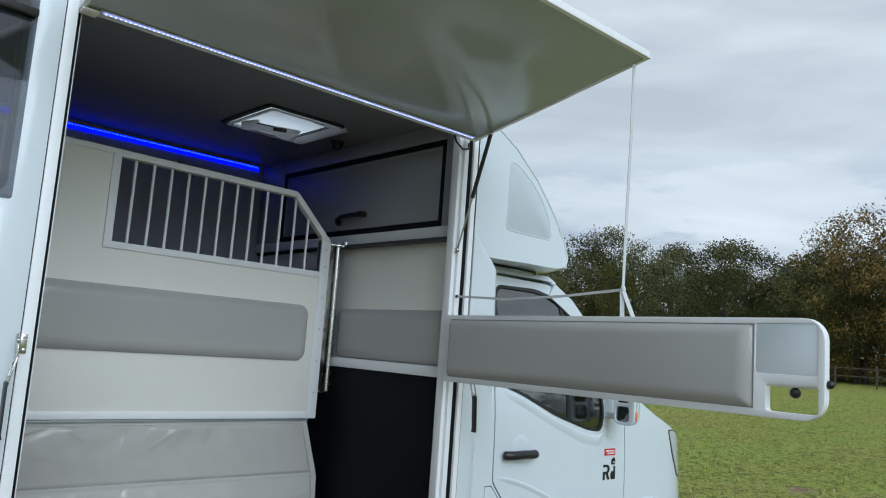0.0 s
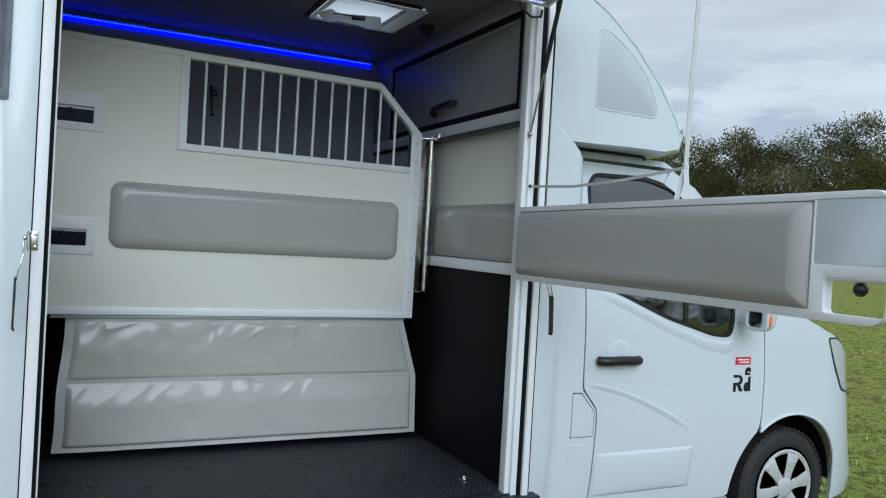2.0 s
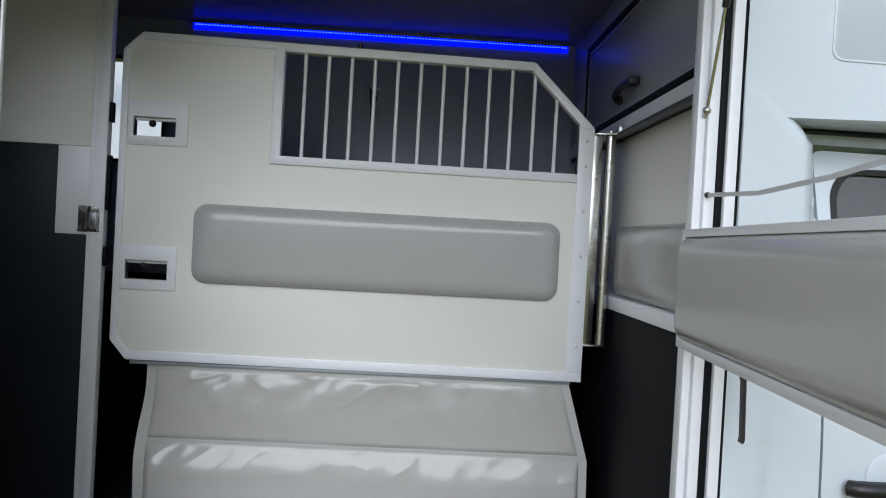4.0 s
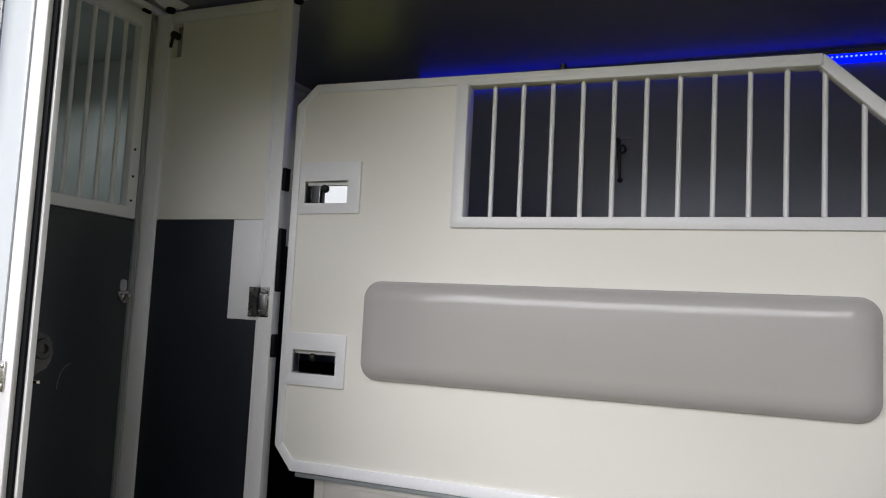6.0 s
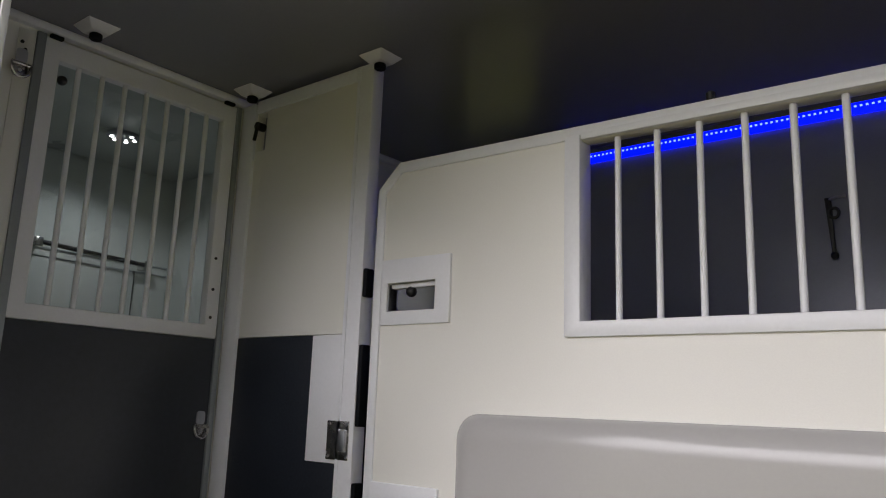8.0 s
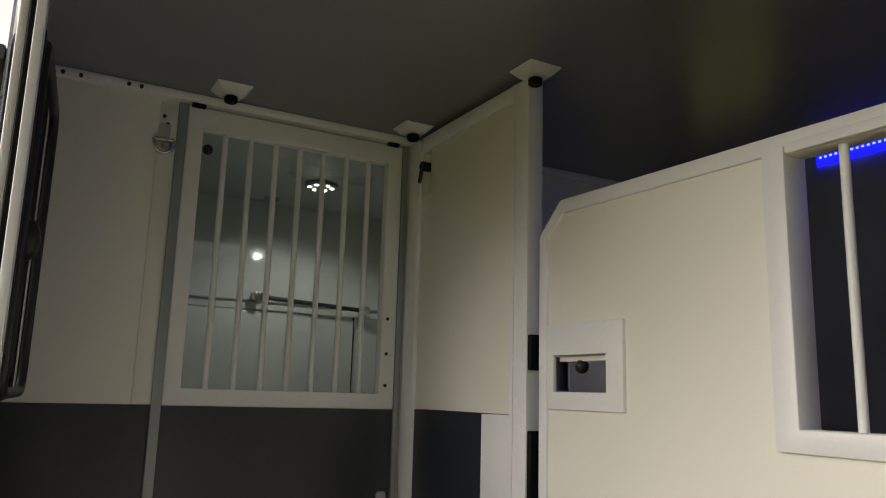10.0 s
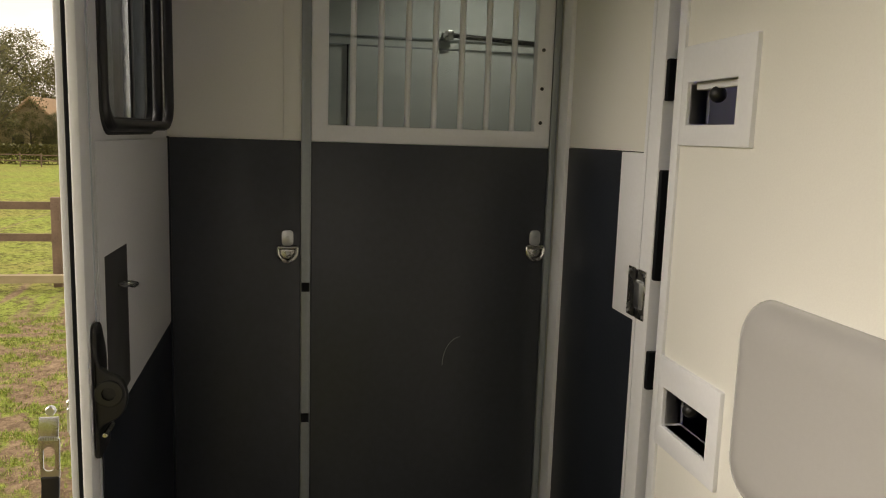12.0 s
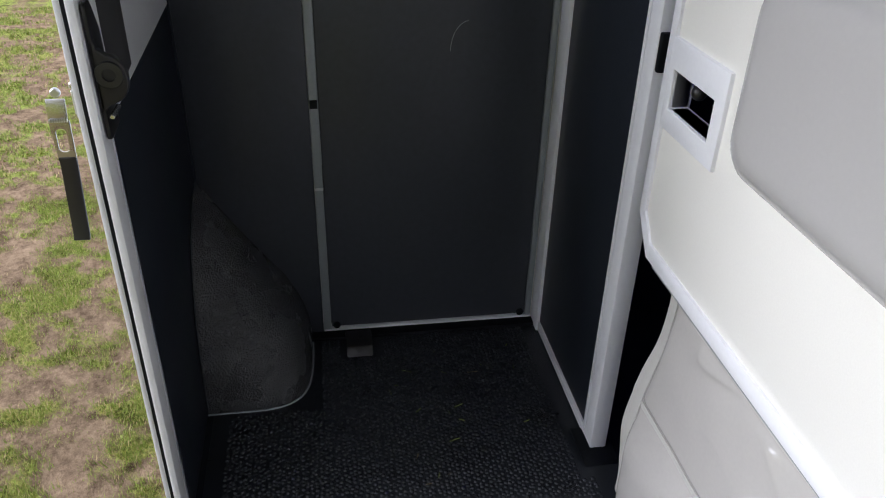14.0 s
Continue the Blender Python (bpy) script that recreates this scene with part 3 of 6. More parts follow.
for y in (0.30, 0.895):
    part("corner_stop", cyl((XR + 0.002, y, FL + 0.034), (XR + 0.012, y, FL + 0.034), 0.012, 10, 0.003), RUBBER_AND_SHADE, door)
for y in (0.29, 0.86):
    part("hinge_stop", box(XR + 0.004, XR + 0.02, y, y + 0.035, 2.838, 2.848, 0.002), RUBBER_AND_SHADE, door)


def tie_ring(x, y, z):
    """A steel tie ring on a bracket, facing +x."""
    t = thing("tie_ring", "steel tie ring on a riveted bracket", "tie ring", (x, y, z), "tie rings on the rear bulkhead")
    part("bracket", plate("x", rounded([(y - 0.015, z + 0.004), (y + 0.015, z + 0.004), (y + 0.015, z + 0.045), (y - 0.015, z + 0.045)], 0.012), [], x, x + 0.005, 0.0015), ALU, t)
    part("ring_plate", plate("x", rounded([(y - 0.021, z + 0.001), (y + 0.021, z + 0.001), (y + 0.019, z - 0.034), (y - 0.019, z - 0.034)], 0.012), [], x, x + 0.0035, 0.001), STEEL, t)
    part("hinge_bar", cyl((x + 0.008, y - 0.024, z), (x + 0.008, y + 0.024, z), 0.006, 10), STEEL, t)
    pts = [(x + 0.009, y - 0.024, z)] + [(x + 0.011, y - 0.024 * math.cos(math.pi * k / 10), z - 0.008 - 0.028 * math.sin(math.pi * k / 10)) for k in range(11)] + [(x + 0.009, y + 0.024, z)]
    part("ring", tube(pts, 0.0045, 8), STEEL, t)
    for dz in (0.024, -0.016):
        part("rivet", cyl((x + 0.001, y, z + dz), (x + 0.006, y, z + dz), 0.005, 10, 0.001), ALU, t)
    return t


tie_ring(XR + 0.005, 0.225, 1.795)
tie_ring(XR + 0.003, 0.885, 1.800)
tie_ring(XR + 0.004, 0.228, 2.735)


def ceiling_stop(x, y):
    t = thing("ceiling_stop", "white ceiling block with a black rubber plug", "door stop", (x, y, CE), "ceiling stops")
    bm = bmesh.new()
    bmesh.ops.create_cone(bm, cap_ends=True, segments=4, radius1=0.036, radius2=0.066, depth=0.022,
                          matrix=Matrix.Translation((x, y, CE - 0.0115)) @ Matrix.Rotation(radians(45), 4, "Z"))
    part("block", sharp_bevel(bm, 0.003), FRAME, t)
    part("plug", cyl((x, y, CE - 0.040), (x, y, CE - 0.022), 0.017, 16, 0.003), RUBBER_AND_SHADE, t, "black rubber plug")


ceiling_stop(0.552, 0.945)
ceiling_stop(0.035, 0.365)
ceiling_stop(0.035, 0.89)

eye = thing("floor_eye", "steel tie-down dish set in the rubber floor", "tie ring", (2.425, 0.186, FL + 0.006))
part("dish", lathe([(0.032, 0.001), (0.032, 0.0045), (0.028, 0.006), (0.020, 0.003), (0.001, 0.002)], (2.425, 0.186, FL + 0.006), (0, 0, 1), 24), STEEL, eye)
part("ring", tube([(2.425 + 0.018 * math.cos(k * math.pi / 8), 0.186 + 0.018 * math.sin(k * math.pi / 8), FL + 0.0145) for k in range(17)], 0.0035, 6), STEEL, eye)
clip_t = thing("floor_clip", "black rubber floor wedge", "floor clip", (0.0, 0.37, FL))
part("wedge", plate("y", [(-0.045, FL + 0.006), (0.062, FL + 0.006), (0.040, FL + 0.032), (-0.042, FL + 0.032)], [], 0.324, 0.405, 0.004), BLACKPL, clip_t)
part("hole", cyl((0.0, 0.37, FL + 0.033), (0.0, 0.37, FL + 0.036), 0.009, 12), INK, clip_t)

# wheel arch hump in the rear corner
HUMP = [(YN + 0.004, 1.125), (0.02, 0.99), (0.10, 0.875), (0.155, 0.80), (0.195, 0.72), (0.214, 0.65), (0.220, 0.60), (0.221, FL + 0.006)]


def hump(u, v):
    """Quarter dome: its outline on the bulkhead sinks and draws in towards the front."""
    k = v * (len(HUMP) - 1)
    i = min(int(k), len(HUMP) - 2)
    y, z = [HUMP[i][n] + (HUMP[i + 1][n] - HUMP[i][n]) * (k - i) for n in (0, 1)]
    a = u * math.pi / 2
    return (XR + 0.006 + 0.336 * math.sin(a), YN + 0.004 + (y - YN - 0.004) * (1 - 0.55 * (1 - math.cos(a)) ** 2.2), FL + 0.006 + (z - FL - 0.006) * math.cos(a) ** 0.8)


arch_hump = thing("wheel_arch_cover", "black moulded wheel arch cover with a grained surface", "wheel arch", (0, 0, FL))
part("shell", grid(hump, 26, 28), ARCH, arch_hump, smooth=70)
part("base_sealant", tube([Vector(hump(k / 24, 1.0)) + Vector((0.002, 0.002, 0)) for k in range(25)] + [Vector(hump(1.0, 1 - k / 8)) + Vector((0.002, 0, 0)) for k in range(1, 9)], 0.0028, 6), GREYPOST, arch_hump, "grey sealant bead")
part("wall_sealant", tube([Vector(hump(k / 20, 0.0)) + Vector((0, 0.002, 0)) for k in range(21)], 0.0022, 6), KICK, arch_hump)

# ---- short fixed partition beside the door ----
stub = thing("short_partition", "cream and black short partition with a white frame", "partition", (0.27, YP, FL))
part("cream_board", plate("y", [(0.001, 2.072), (0.474, 2.072), (0.474, 2.812), (0.001, 2.812)], [rrect(0.006, 0.052, 2.680, 2.808, 0.004, 2)], YP + 0.003, YP + 0.037, 0.001), CREAM, stub)
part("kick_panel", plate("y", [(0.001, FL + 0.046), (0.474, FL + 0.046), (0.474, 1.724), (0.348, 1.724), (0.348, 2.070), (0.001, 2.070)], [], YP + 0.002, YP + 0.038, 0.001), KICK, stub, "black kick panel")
part("white_plate", box(0.350, 0.4745, YP + 0.0005, YP + 0.037, 1.726, 2.070, 0.001), FRAME, stub, "white latch plate")
part("frame_post", box(0.475, 0.537, YP - 0.004, YP + 0.040, FL + 0.022, 2.855, 0.004), FRAME, stub, "white frame post")
part("frame_lip", box(0.4755, 0.488, YP - 0.0065, YP - 0.0042, FL + 0.046, 2.853, 0.001), FRAME, stub)
part("frame_post", box(-0.068, 0.0, YP - 0.008, YP + 0.042, FL + 0.006, 2.847, 0.004), FRAME, stub, "white frame post")
part("frame_rail", box(0.001, 0.4745, YP - 0.003, YP + 0.041, FL + 0.012, FL + 0.045, 0.003), FRAME, stub, "white frame rail")
part("frame_rail", box(0.001, 0.4745, YP - 0.003, YP + 0.041, 2.813, 2.855, 0.003), FRAME, stub, "white frame rail")
part("foot", plate("y", [(0.44, FL + 0.006), (0.585, FL + 0.006), (0.560, FL + 0.021), (0.462, FL + 0.021)], [], YP - 0.03, YP + 0.06, 0.003), RUBBER_AND_SHADE, stub, "black rubber foot")
for z0, z1 in ((2.17, 2.248), (1.825, 2.04), (1.605, 1.682)):
    part("edge_pad", box(0.5375, 0.5525, YP - 0.002, YP + 0.028, z0, z1, 0.003), RUBBER_AND_SHADE, stub, "black rubber edge pad")
part("latch_keep", plate("y", rect(0.440, 0.522, 1.737, 1.838), [rect(0.484, 0.515, 1.758, 1.816)], YP - 0.0065, YP - 0.003, 0.001), STEEL, stub, "steel latch keep")
part("latch_tongue", box(0.486, 0.513, YP - 0.014, YP + 0.0, 1.76, 1.814, 0.004), ALU, stub)
for x, z in ((0.448, 1.745), (0.448, 1.83), (0.517, 1.745), (0.517, 1.83)):
    part("screw", cyl((x, YP - 0.008, z), (x, YP - 0.006, z), 0.004, 8), ALU, stub)
part("top_catch", join(cyl((0.018, YP - 0.012, 2.765), (0.018, YP + 0.02, 2.765), 0.014, 12, 0.002), tube([(0.018, YP - 0.008, 2.765), (0.012, YP - 0.012, 2.715)], 0.006, 8)), BLACKPL, stub, "black catch in a slot")
part("slot_lining", box(0.004, 0.056, YP + 0.032, YP + 0.036, 2.675, 2.812, 0), FARWALL, stub)

# ---- main swinging partition ----
part_t = thing("stall_partition", "cream stall partition with barred window and grey pad", "partition", (1.5, YP, 1.245))
O = [(0.585, 1.32), (0.645, 1.248), (2.447, 1.244), (2.447, 2.258), (2.196, 2.505), (0.655, 2.528), (0.585, 2.462)]
W = [(1.207, 2.077), (2.388, 2.073), (2.388, 2.272), (2.186, 2.473), (1.207, 2.486)]
L1 = (0.634, 0.797, 2.124, 2.198)
L2 = (0.628, 0.791, 1.562, 1.637)
part("board", plate("y", O, [W, rect(*L1), rect(*L2)], YP + 0.002, YP + 0.036, 0.001), CREAM, part_t)


def strip(p, q, w, y0=YP - 0.004, y1=YP + 0.042, bev=0.003):
    """A frame bar from p to q in x and z, lying w to the left of the line."""
    p, q = Vector(p), Vector(q)
    d = (q - p).normalized()
    nrm = Vector((-d.y, d.x)) * w
    return plate("y", [tuple(p), tuple(q), tuple(q + nrm), tuple(p + nrm)], [], y0, y1, bev)


edge = [strip((0.645, 1.246), (2.450, 1.241), 0.036), strip((2.450, 1.277), (2.450, 2.258), 0.062), plate("y", [(2.3885, 2.2585), (2.450, 2.2585), (2.1985, 2.506), (2.1968, 2.475), (2.1868, 2.473), (2.3885, 2.272)], [], YP - 0.0042, YP + 0.0422, 0.003),
        strip((2.196, 2.507), (0.655, 2.530), 0.030), strip((0.655, 2.5295), (0.583, 2.462), 0.028, YP - 0.0035), strip((0.582, 2.462), (0.582, 1.32), 0.028), strip((0.583, 1.32), (0.645, 1.2465), 0.030, YP - 0.0035)]
for b in edge:
    part("frame_bar", b, FRAME, part_t, "white frame bar")
part("window_frame", plate("y", [(1.168, 2.043), (2.388, 2.038), (2.388, 2.0725), (1.2075, 2.0765), (1.2075, 2.4995), (1.168, 2.50)], [], YP - 0.009, YP + 0.045, 0.003), FRAME, part_t, "white window frame")
part("window_frame", plate("y", [(1.2085, 2.4865), (2.19, 2.473), (2.19, 2.491), (1.2085, 2.503)], [], YP - 0.008, YP + 0.044, 0.002), FRAME, part_t, "white window frame")
for k in range(12):
    x = 1.287 + 0.0916 * k
    top = 2.488 - (x - 1.207) * 0.0135 if x < 2.18 else 2.481 - (x - 2.186) * 1.03
    part("bar", cyl((x, YP + 0.02, 2.068), (x, YP + 0.02, top), 0.0074, 10), FRAME, part_t, "white round bar")
part("pad", cushion("y", rrect(0.885, 2.334, 1.559, 1.872, 0.055), YP + 0.001, -0.042, 0.062, 10), PAD, part_t, "grey padded vinyl cushion", 60)
for (x0, x1, z0, z1), (ox0, ox1, oz0, oz1) in ((L1, (0.612, 0.845, 2.088, 2.262)), (L2, (0.606, 0.827, 1.522, 1.694))):
    part("latch_frame", plate("y", rect(ox0, ox1, oz0, oz1), [rect(x0, x1, z0, z1)], YP - 0.006, YP + 0.0415, 0.003), FRAME, part_t, "white latch frame")
    part("latch_bar", box(x0, x1 + 0.005, YP + 0.012, YP + 0.030, z1 - 0.012, z1 + 0.003, 0.002), FRAME, part_t)
    part("latch_knob", join(ball((x0 + 0.066, YP + 0.018, z1 - 0.022), 0.0145), cyl((x0 + 0.066, YP + 0.018, z1 - 0.012), (x0 + 0.066, YP + 0.018, z1 + 0.0), 0.005, 8)), BLACKPL, part_t, "black ball knob")
for z in (2.205, 2.105, 1.925, 1.745, 1.565, 1.385):
    part("rivet", lathe([(0.006, 0), (0.006, -0.002), (0.003, -0.004)], (2.421, YP - 0.004, z), (0, 1, 0), 10), ALU, part_t)
part("top_knob", cyl((1.50, YP + 0.01, 2.512), (1.50, YP + 0.01, 2.538), 0.010, 10, 0.003), BLACKPL, part_t)
part("bottom_channel", box(0.66, 2.41, YP + 0.008, YP + 0.034, 1.228, 1.2415, 0.001), GREYPOST, part_t, "grey curtain channel")

# steel hinge pole that carries the partition
pole = thing("hinge_pole", "polished steel hinge pole with a flat bearing plate", "pole", (2.515, 0.985, 1.39))
part("tube", cyl((2.524, 0.968, 1.392), (2.524, 0.968, 2.236), 0.021, 20, 0.002), STEEL, pole)
part("flat_post", box(2.452, 2.490, 0.958, 0.988, 1.392, 2.236, 0.002), STEEL, pole)
part("top_plate", plate("z", rounded([(2.448, 0.955), (2.50, 0.94), (2.57, 0.90), (2.61, 0.90), (2.61, 1.03), (2.45, 1.02)], 0.02), [], 2.237, 2.245, 0.001), STEEL, pole)
part("bottom_plate", box(2.448, 2.54, 0.955, 1.01, 1.384, 1.391, 0.001), STEEL, pole)
part("clamp", join(cyl((2.552, 0.935, 2.246), (2.552, 0.935, 2.272), 0.018, 14, 0.003), cyl((2.524, 0.968, 2.246), (2.524, 0.968, 2.258), 0.012, 12, 0.002)), ALU, pole)
rod = single("support_rod", tube([(XF - 0.022, 0.92, 2.236), (XF - 0.022, 0.0, 2.236)], 0.015, 14), DARKPLATE, "dark round support rod under the locker rail", "rod")

# ---- hanging kick curtain below the partition ----
def curtain_pt(u, v):
    """Two padded pouches between welded hems: gathered along the top, sagging to a sharp lower edge."""
    z = 1.232 - 0.624 * v - 0.006 * u * (1 - u) * v
    right = 2.405 + 0.09 * min(1, v / 0.5) + 0.012 * max(0, v - 0.5)
    left = 0.724 - 0.034 * v + 0.004 * math.sin(9 * v)
    x = left + (right - left) * u
    w = (v - 0.035) / 0.43 if v < 0.48 else (v - 0.495) / 0.47
    band = 0 if v < 0.48 else 1
    inside = 0 < w < 1 and 0.022 < u < 0.982
    w = min(1, max(0, w))
    puff = 0.0
    if inside:
        puff = math.sin(math.pi / 2 * min(1.0, w / (0.55 - 0.13 * band))) ** (0.8 + 0.2 * band) * (1 - max(0.0, (w - 0.93) / 0.07) ** 2.2)
        puff *= min(1.0, (u - 0.022) / 0.014, (0.982 - u) / 0.010) ** 0.5
    lean = 0.028 * (v if v < 0.48 else v * 0.9)
    big = 0.007 * noise.noise(Vector((x * 1.9, z * 2.4, 0.3))) + 0.004 * noise.noise(Vector((x * 3.0 + z * 2, z * 5 - x * 2, 1.7)))
    fold = noise.noise(Vector((x * 4.0 + 0.9 * w, w * 1.8 - x * 0.3, 4.1 + 3 * band)))
    fine = noise.noise(Vector((x * 15 + 2 * w, w * 3.5, 8.3 + band)))
    gather = math.exp(-(w / 0.34) ** 2) * min(1.0, w / 0.06)
    keep = (1.0 if x < 2.0 else 0.55) if band == 0 else 0.55
    crease = (1 - abs(noise.noise(Vector((x * 5.5 + 1.2 * w, w * 2.0 + x, 12.0 + 5 * band))))) ** 9
    small = keep * gather * 0.006 * crease + keep * gather * (0.013 * max(0.0, fold) ** 1.3 - 0.006 * max(0.0, -fold) ** 1.6 + 0.0040 * fine)
    hemwave = 0.003 * noise.noise(Vector((x * 10, v * 7, 8.0)))
    edge_wave = 0.014 * math.sin(7 * v + 0.6) * max(0, 1 - u * 9) ** 2
    return (x, YP + 0.022 - lean - puff * (0.008 + 0.020 * band + big) - (small if inside else 0.0) + hemwave + edge_wave, z)


curtain = thing("kick_curtain", "wrinkled glossy grey tarpaulin curtain hanging below the partition", "curtain", (1.5, YP + 0.02, 1.235))
part("sheet", thicken(grid(curtain_pt, 280, 140), (0, 0.003, 0)), CURTAIN, curtain, smooth=80)


def hem(u0, u1, v0, v1, nu, nv):
    return thicken(grid(lambda u, v: Vector(curtain_pt(u0 + (u1 - u0) * u, v0 + (v1 - v0) * v)) + Vector((0, -0.0035, 0)), nu, nv), (0, 0.0025, 0))


for args in ((0, 0.022, 0, 1, 4, 50), (0.982, 1.0, 0, 1, 4, 50), (0.023, 0.981, 0.968, 1, 120, 3), (0.023, 0.981, 0.468, 0.492, 120, 3), (0.023, 0.981, 0, 0.03, 120, 3)):
    part("hem", hem(*args), HEM, curtain, "pale welded hem", 80)

# ---- roof hatch and ceiling dome ----
hatch = thing("roof_hatch", "white roof hatch with a pale lit blind", "roof hatch", (2.0, 1.05, CE))
part("shaft", plate("z", rrect(1.834, 2.336, 0.699, 1.201, 0.02), [rrect(1.840, 2.330, 0.705, 1.195, 0.016)], CE + 0.002, 3.012, 0.001), WHITE, hatch, "white hatch lining")
hole = rounded([(1.872, 0.728), (2.13, 0.728), (2.15, 0.742), (2.22, 0.742), (2.22, 1.165), (1.872, 1.165)], 0.02, 3)
part("dark_border", plate("z", rrect(1.812, 2.30, 0.668, 1.215, 0.03), [rect(1.842, 2.296, 0.703, 1.205)], CE - 0.008, CE - 0.0005, 0.002), BLACKPL, hatch, "dark border round the rim")
part("rim", plate("z", rrect(1.846, 2.345, 0.708, 1.205, 0.02), [hole], CE - 0.014, CE - 0.0085, 0.002, 2), MILKRIM, hatch, "white plastic rim")
for d in (0.004, 0.022):
    part("blind_groove", plate("z", [(2.208 + d, 0.742), (2.214 + d, 0.742), (2.214 + d, 1.160 + d), (1.98, 1.160 + d), (1.98, 1.154 + d), (2.208 + d, 1.154 + d)], [], CE - 0.017, CE - 0.0142, 0.0005), BLACKPL, hatch, "dark groove")
part("blind", grid(lambda u, v: (1.860 + 0.375 * u, 0.715 + 0.46 * v, CE - 0.005), 4, 4), MILK, hatch, "pale pane lit by daylight")
lever = rounded([(1.845, 1.02), (1.885, 0.90), (1.93, 0.965), (2.045, 0.925), (2.15, 0.89), (2.255, 1.145), (2.155, 1.135), (2.065, 1.085), (1.99, 1.10), (1.915, 1.15)], 0.03, 4)
part("lever_plate", plate("z", lever, [], CE - 0.030, CE - 0.026, 0.0015), MILKRIM, hatch, "pale folding lever plate")
part("lever_slot", tube([(1.91, 0.965, CE - 0.0315), (2.02, 0.948, CE - 0.0315)], 0, flat=(0.010, 0.004)), BLACKPL, hatch)
part("lever_knob", tube([(2.025, 0.975, CE - 0.033), (2.05, 0.935, CE - 0.040), (2.075, 0.93, CE - 0.038)], 0.013, 8), DARKPLATE, hatch)
cover = part("cover", grid(lambda u, v: (1.80 + 0.57 * u, 0.665 + 0.57 * v, 3.014 + 0.05 * (math.sin(math.pi * u) * math.sin(math.pi * v)) ** 0.4), 12, 12), CLEAR, hatch, "clear domed cover", 70)
cover.visible_shadow = False
dome = thing("dome_camera", "small black dome camera on the ceiling", "camera", (2.45, 0.98, CE))
part("base", cyl((2.46, 0.985, CE - 0.016), (2.46, 0.985, CE - 0.0005), 0.042, 20, 0.004), BLACKPL, dome)
part("eyeball", ball((2.46, 0.985, CE - 0.022), 0.032), BLACKPL, dome)

# ---- light strips ----
led = thing("led_strip", "blue lit strip under the ceiling of the far stall", "light strip", (1.5, YF, CE))
# added lip that keeps the strip's blue light off the ceiling
part("glow_shield", box(0.52, 2.53, YF - 0.041, YF - 0.037, CE - 0.018, CE - 0.0005, 0.001), CEIL, led, "added grey lip shielding the ceiling from the strip")
part("diffuser", box(0.525, 2.525, YF - 0.010, YF - 0.0005, CE - 0.046, CE - 0.001, 0.001), LEDBLUE, led, "glowing blue diffuser")
dots = join(*[box(x - 0.0035, x + 0.0035, YF - 0.0125, YF - 0.0105, CE - z - 0.003, CE - z + 0.003, 0) for x in np.arange(0.54, 2.52, 0.0167) for z in (0.020,)])
tagged(part("led_dots", dots, LEDDOT, led, "rows of bright blue points", 0), kind="stuff")

# window in the far side wall
far_win = structure("window_2", plate("y", FW, [rrect(-0.045, 0.383, 2.117, 2.643, 0.03)], YF - 0.012, YF + 0.082, 0.004), BLACKPL, "black framed window in the far wall", "window")
part("stay", box(-0.008, 0.008, YF + 0.02, YF + 0.05, 2.118, 2.642, 0.003), BLACKPL, far_win)
part("stay", box(0.158, 0.174, YF + 0.02, YF + 0.05, 2.118, 2.642, 0.003), BLACKPL, far_win)
pane_far = part("pane", box(-0.046, 0.384, YF + 0.064, YF + 0.068, 2.116, 2.644, 0), CLEAR, far_win, "clear acrylic pane")
pane_far.visible_shadow = False

# cleat on the far wall
cleat = thing("wall_bracket", "black bracket hanging on the far wall", "bracket", (1.48, YF, 2.48))
part("rail", plate("y", rounded([(1.470, 2.567), (1.488, 2.567), (1.4945, 2.385), (1.484, 2.385)], 0.003, 2), [], YF - 0.016, YF - 0.0005, 0.003), BLACKPL, cleat)
part("end_knob", ball((1.490, YF - 0.012, 2.383), 0.012), BLACKPL, cleat)
part("lever", tube([(1.484, YF - 0.012, 2.561), (1.505, YF - 0.018, 2.565), (1.532, YF - 0.018, 2.565)], 0.005, 8), ALU, cleat, "pale metal pin")
part("loop", tube([(1.497 + 0.014 * math.cos(a * 0.63), YF - 0.02, 2.515 + 0.016 * math.sin(a * 0.63)) for a in range(11)], 0.005, 6), BLACKPL, cleat)

# ---- raised canopy flap ----
can = thing("canopy_flap", "raised pale grey canopy flap over the opening", "canopy", (1.57, YO, 2.74))
A_c, B_c = (-0.100, 2.722), (-1.10, 2.925)
du = Vector((B_c[0] - A_c[0], B_c[1] - A_c[1])).normalized()
nu_ = Vector((du.y, -du.x))
nu_ = nu_ if nu_.y > 0 else -nu_


def canopy_sheet(a, b, t0, t1, x0, x1, bev):
    """A slab of the flap from a to b along its slope, t0 to t1 above its lower face."""
    p, q = Vector(A_c) + du * a, Vector(A_c) + du * b
    return plate("x", [tuple(p + nu_ * t0), tuple(q + nu_ * t0), tuple(q + nu_ * t1), tuple(p + nu_ * t1)], [], x0, x1, bev)


CL = (Vector(B_c) - Vector(A_c)).length
part("sheet", canopy_sheet(0.02, CL - 0.02, 0.004, 0.030, 0.66, 2.534, 0.001), CANOPY, can)
part("front_edge", canopy_sheet(CL - 0.019, CL, 0.0, 0.036, 0.64, 2.554, 0.003), FRAME, can, "white aluminium edge")
part("hinge_edge", canopy_sheet(0.0, 0.019, 0.0, 0.036, 0.64, 2.554, 0.003), FRAME, can, "white aluminium edge")
part("side_edge", canopy_sheet(0.0195, CL - 0.0195, 0.0, 0.036, 0.64, 0.659, 0.003), FRAME, can, "white aluminium edge")
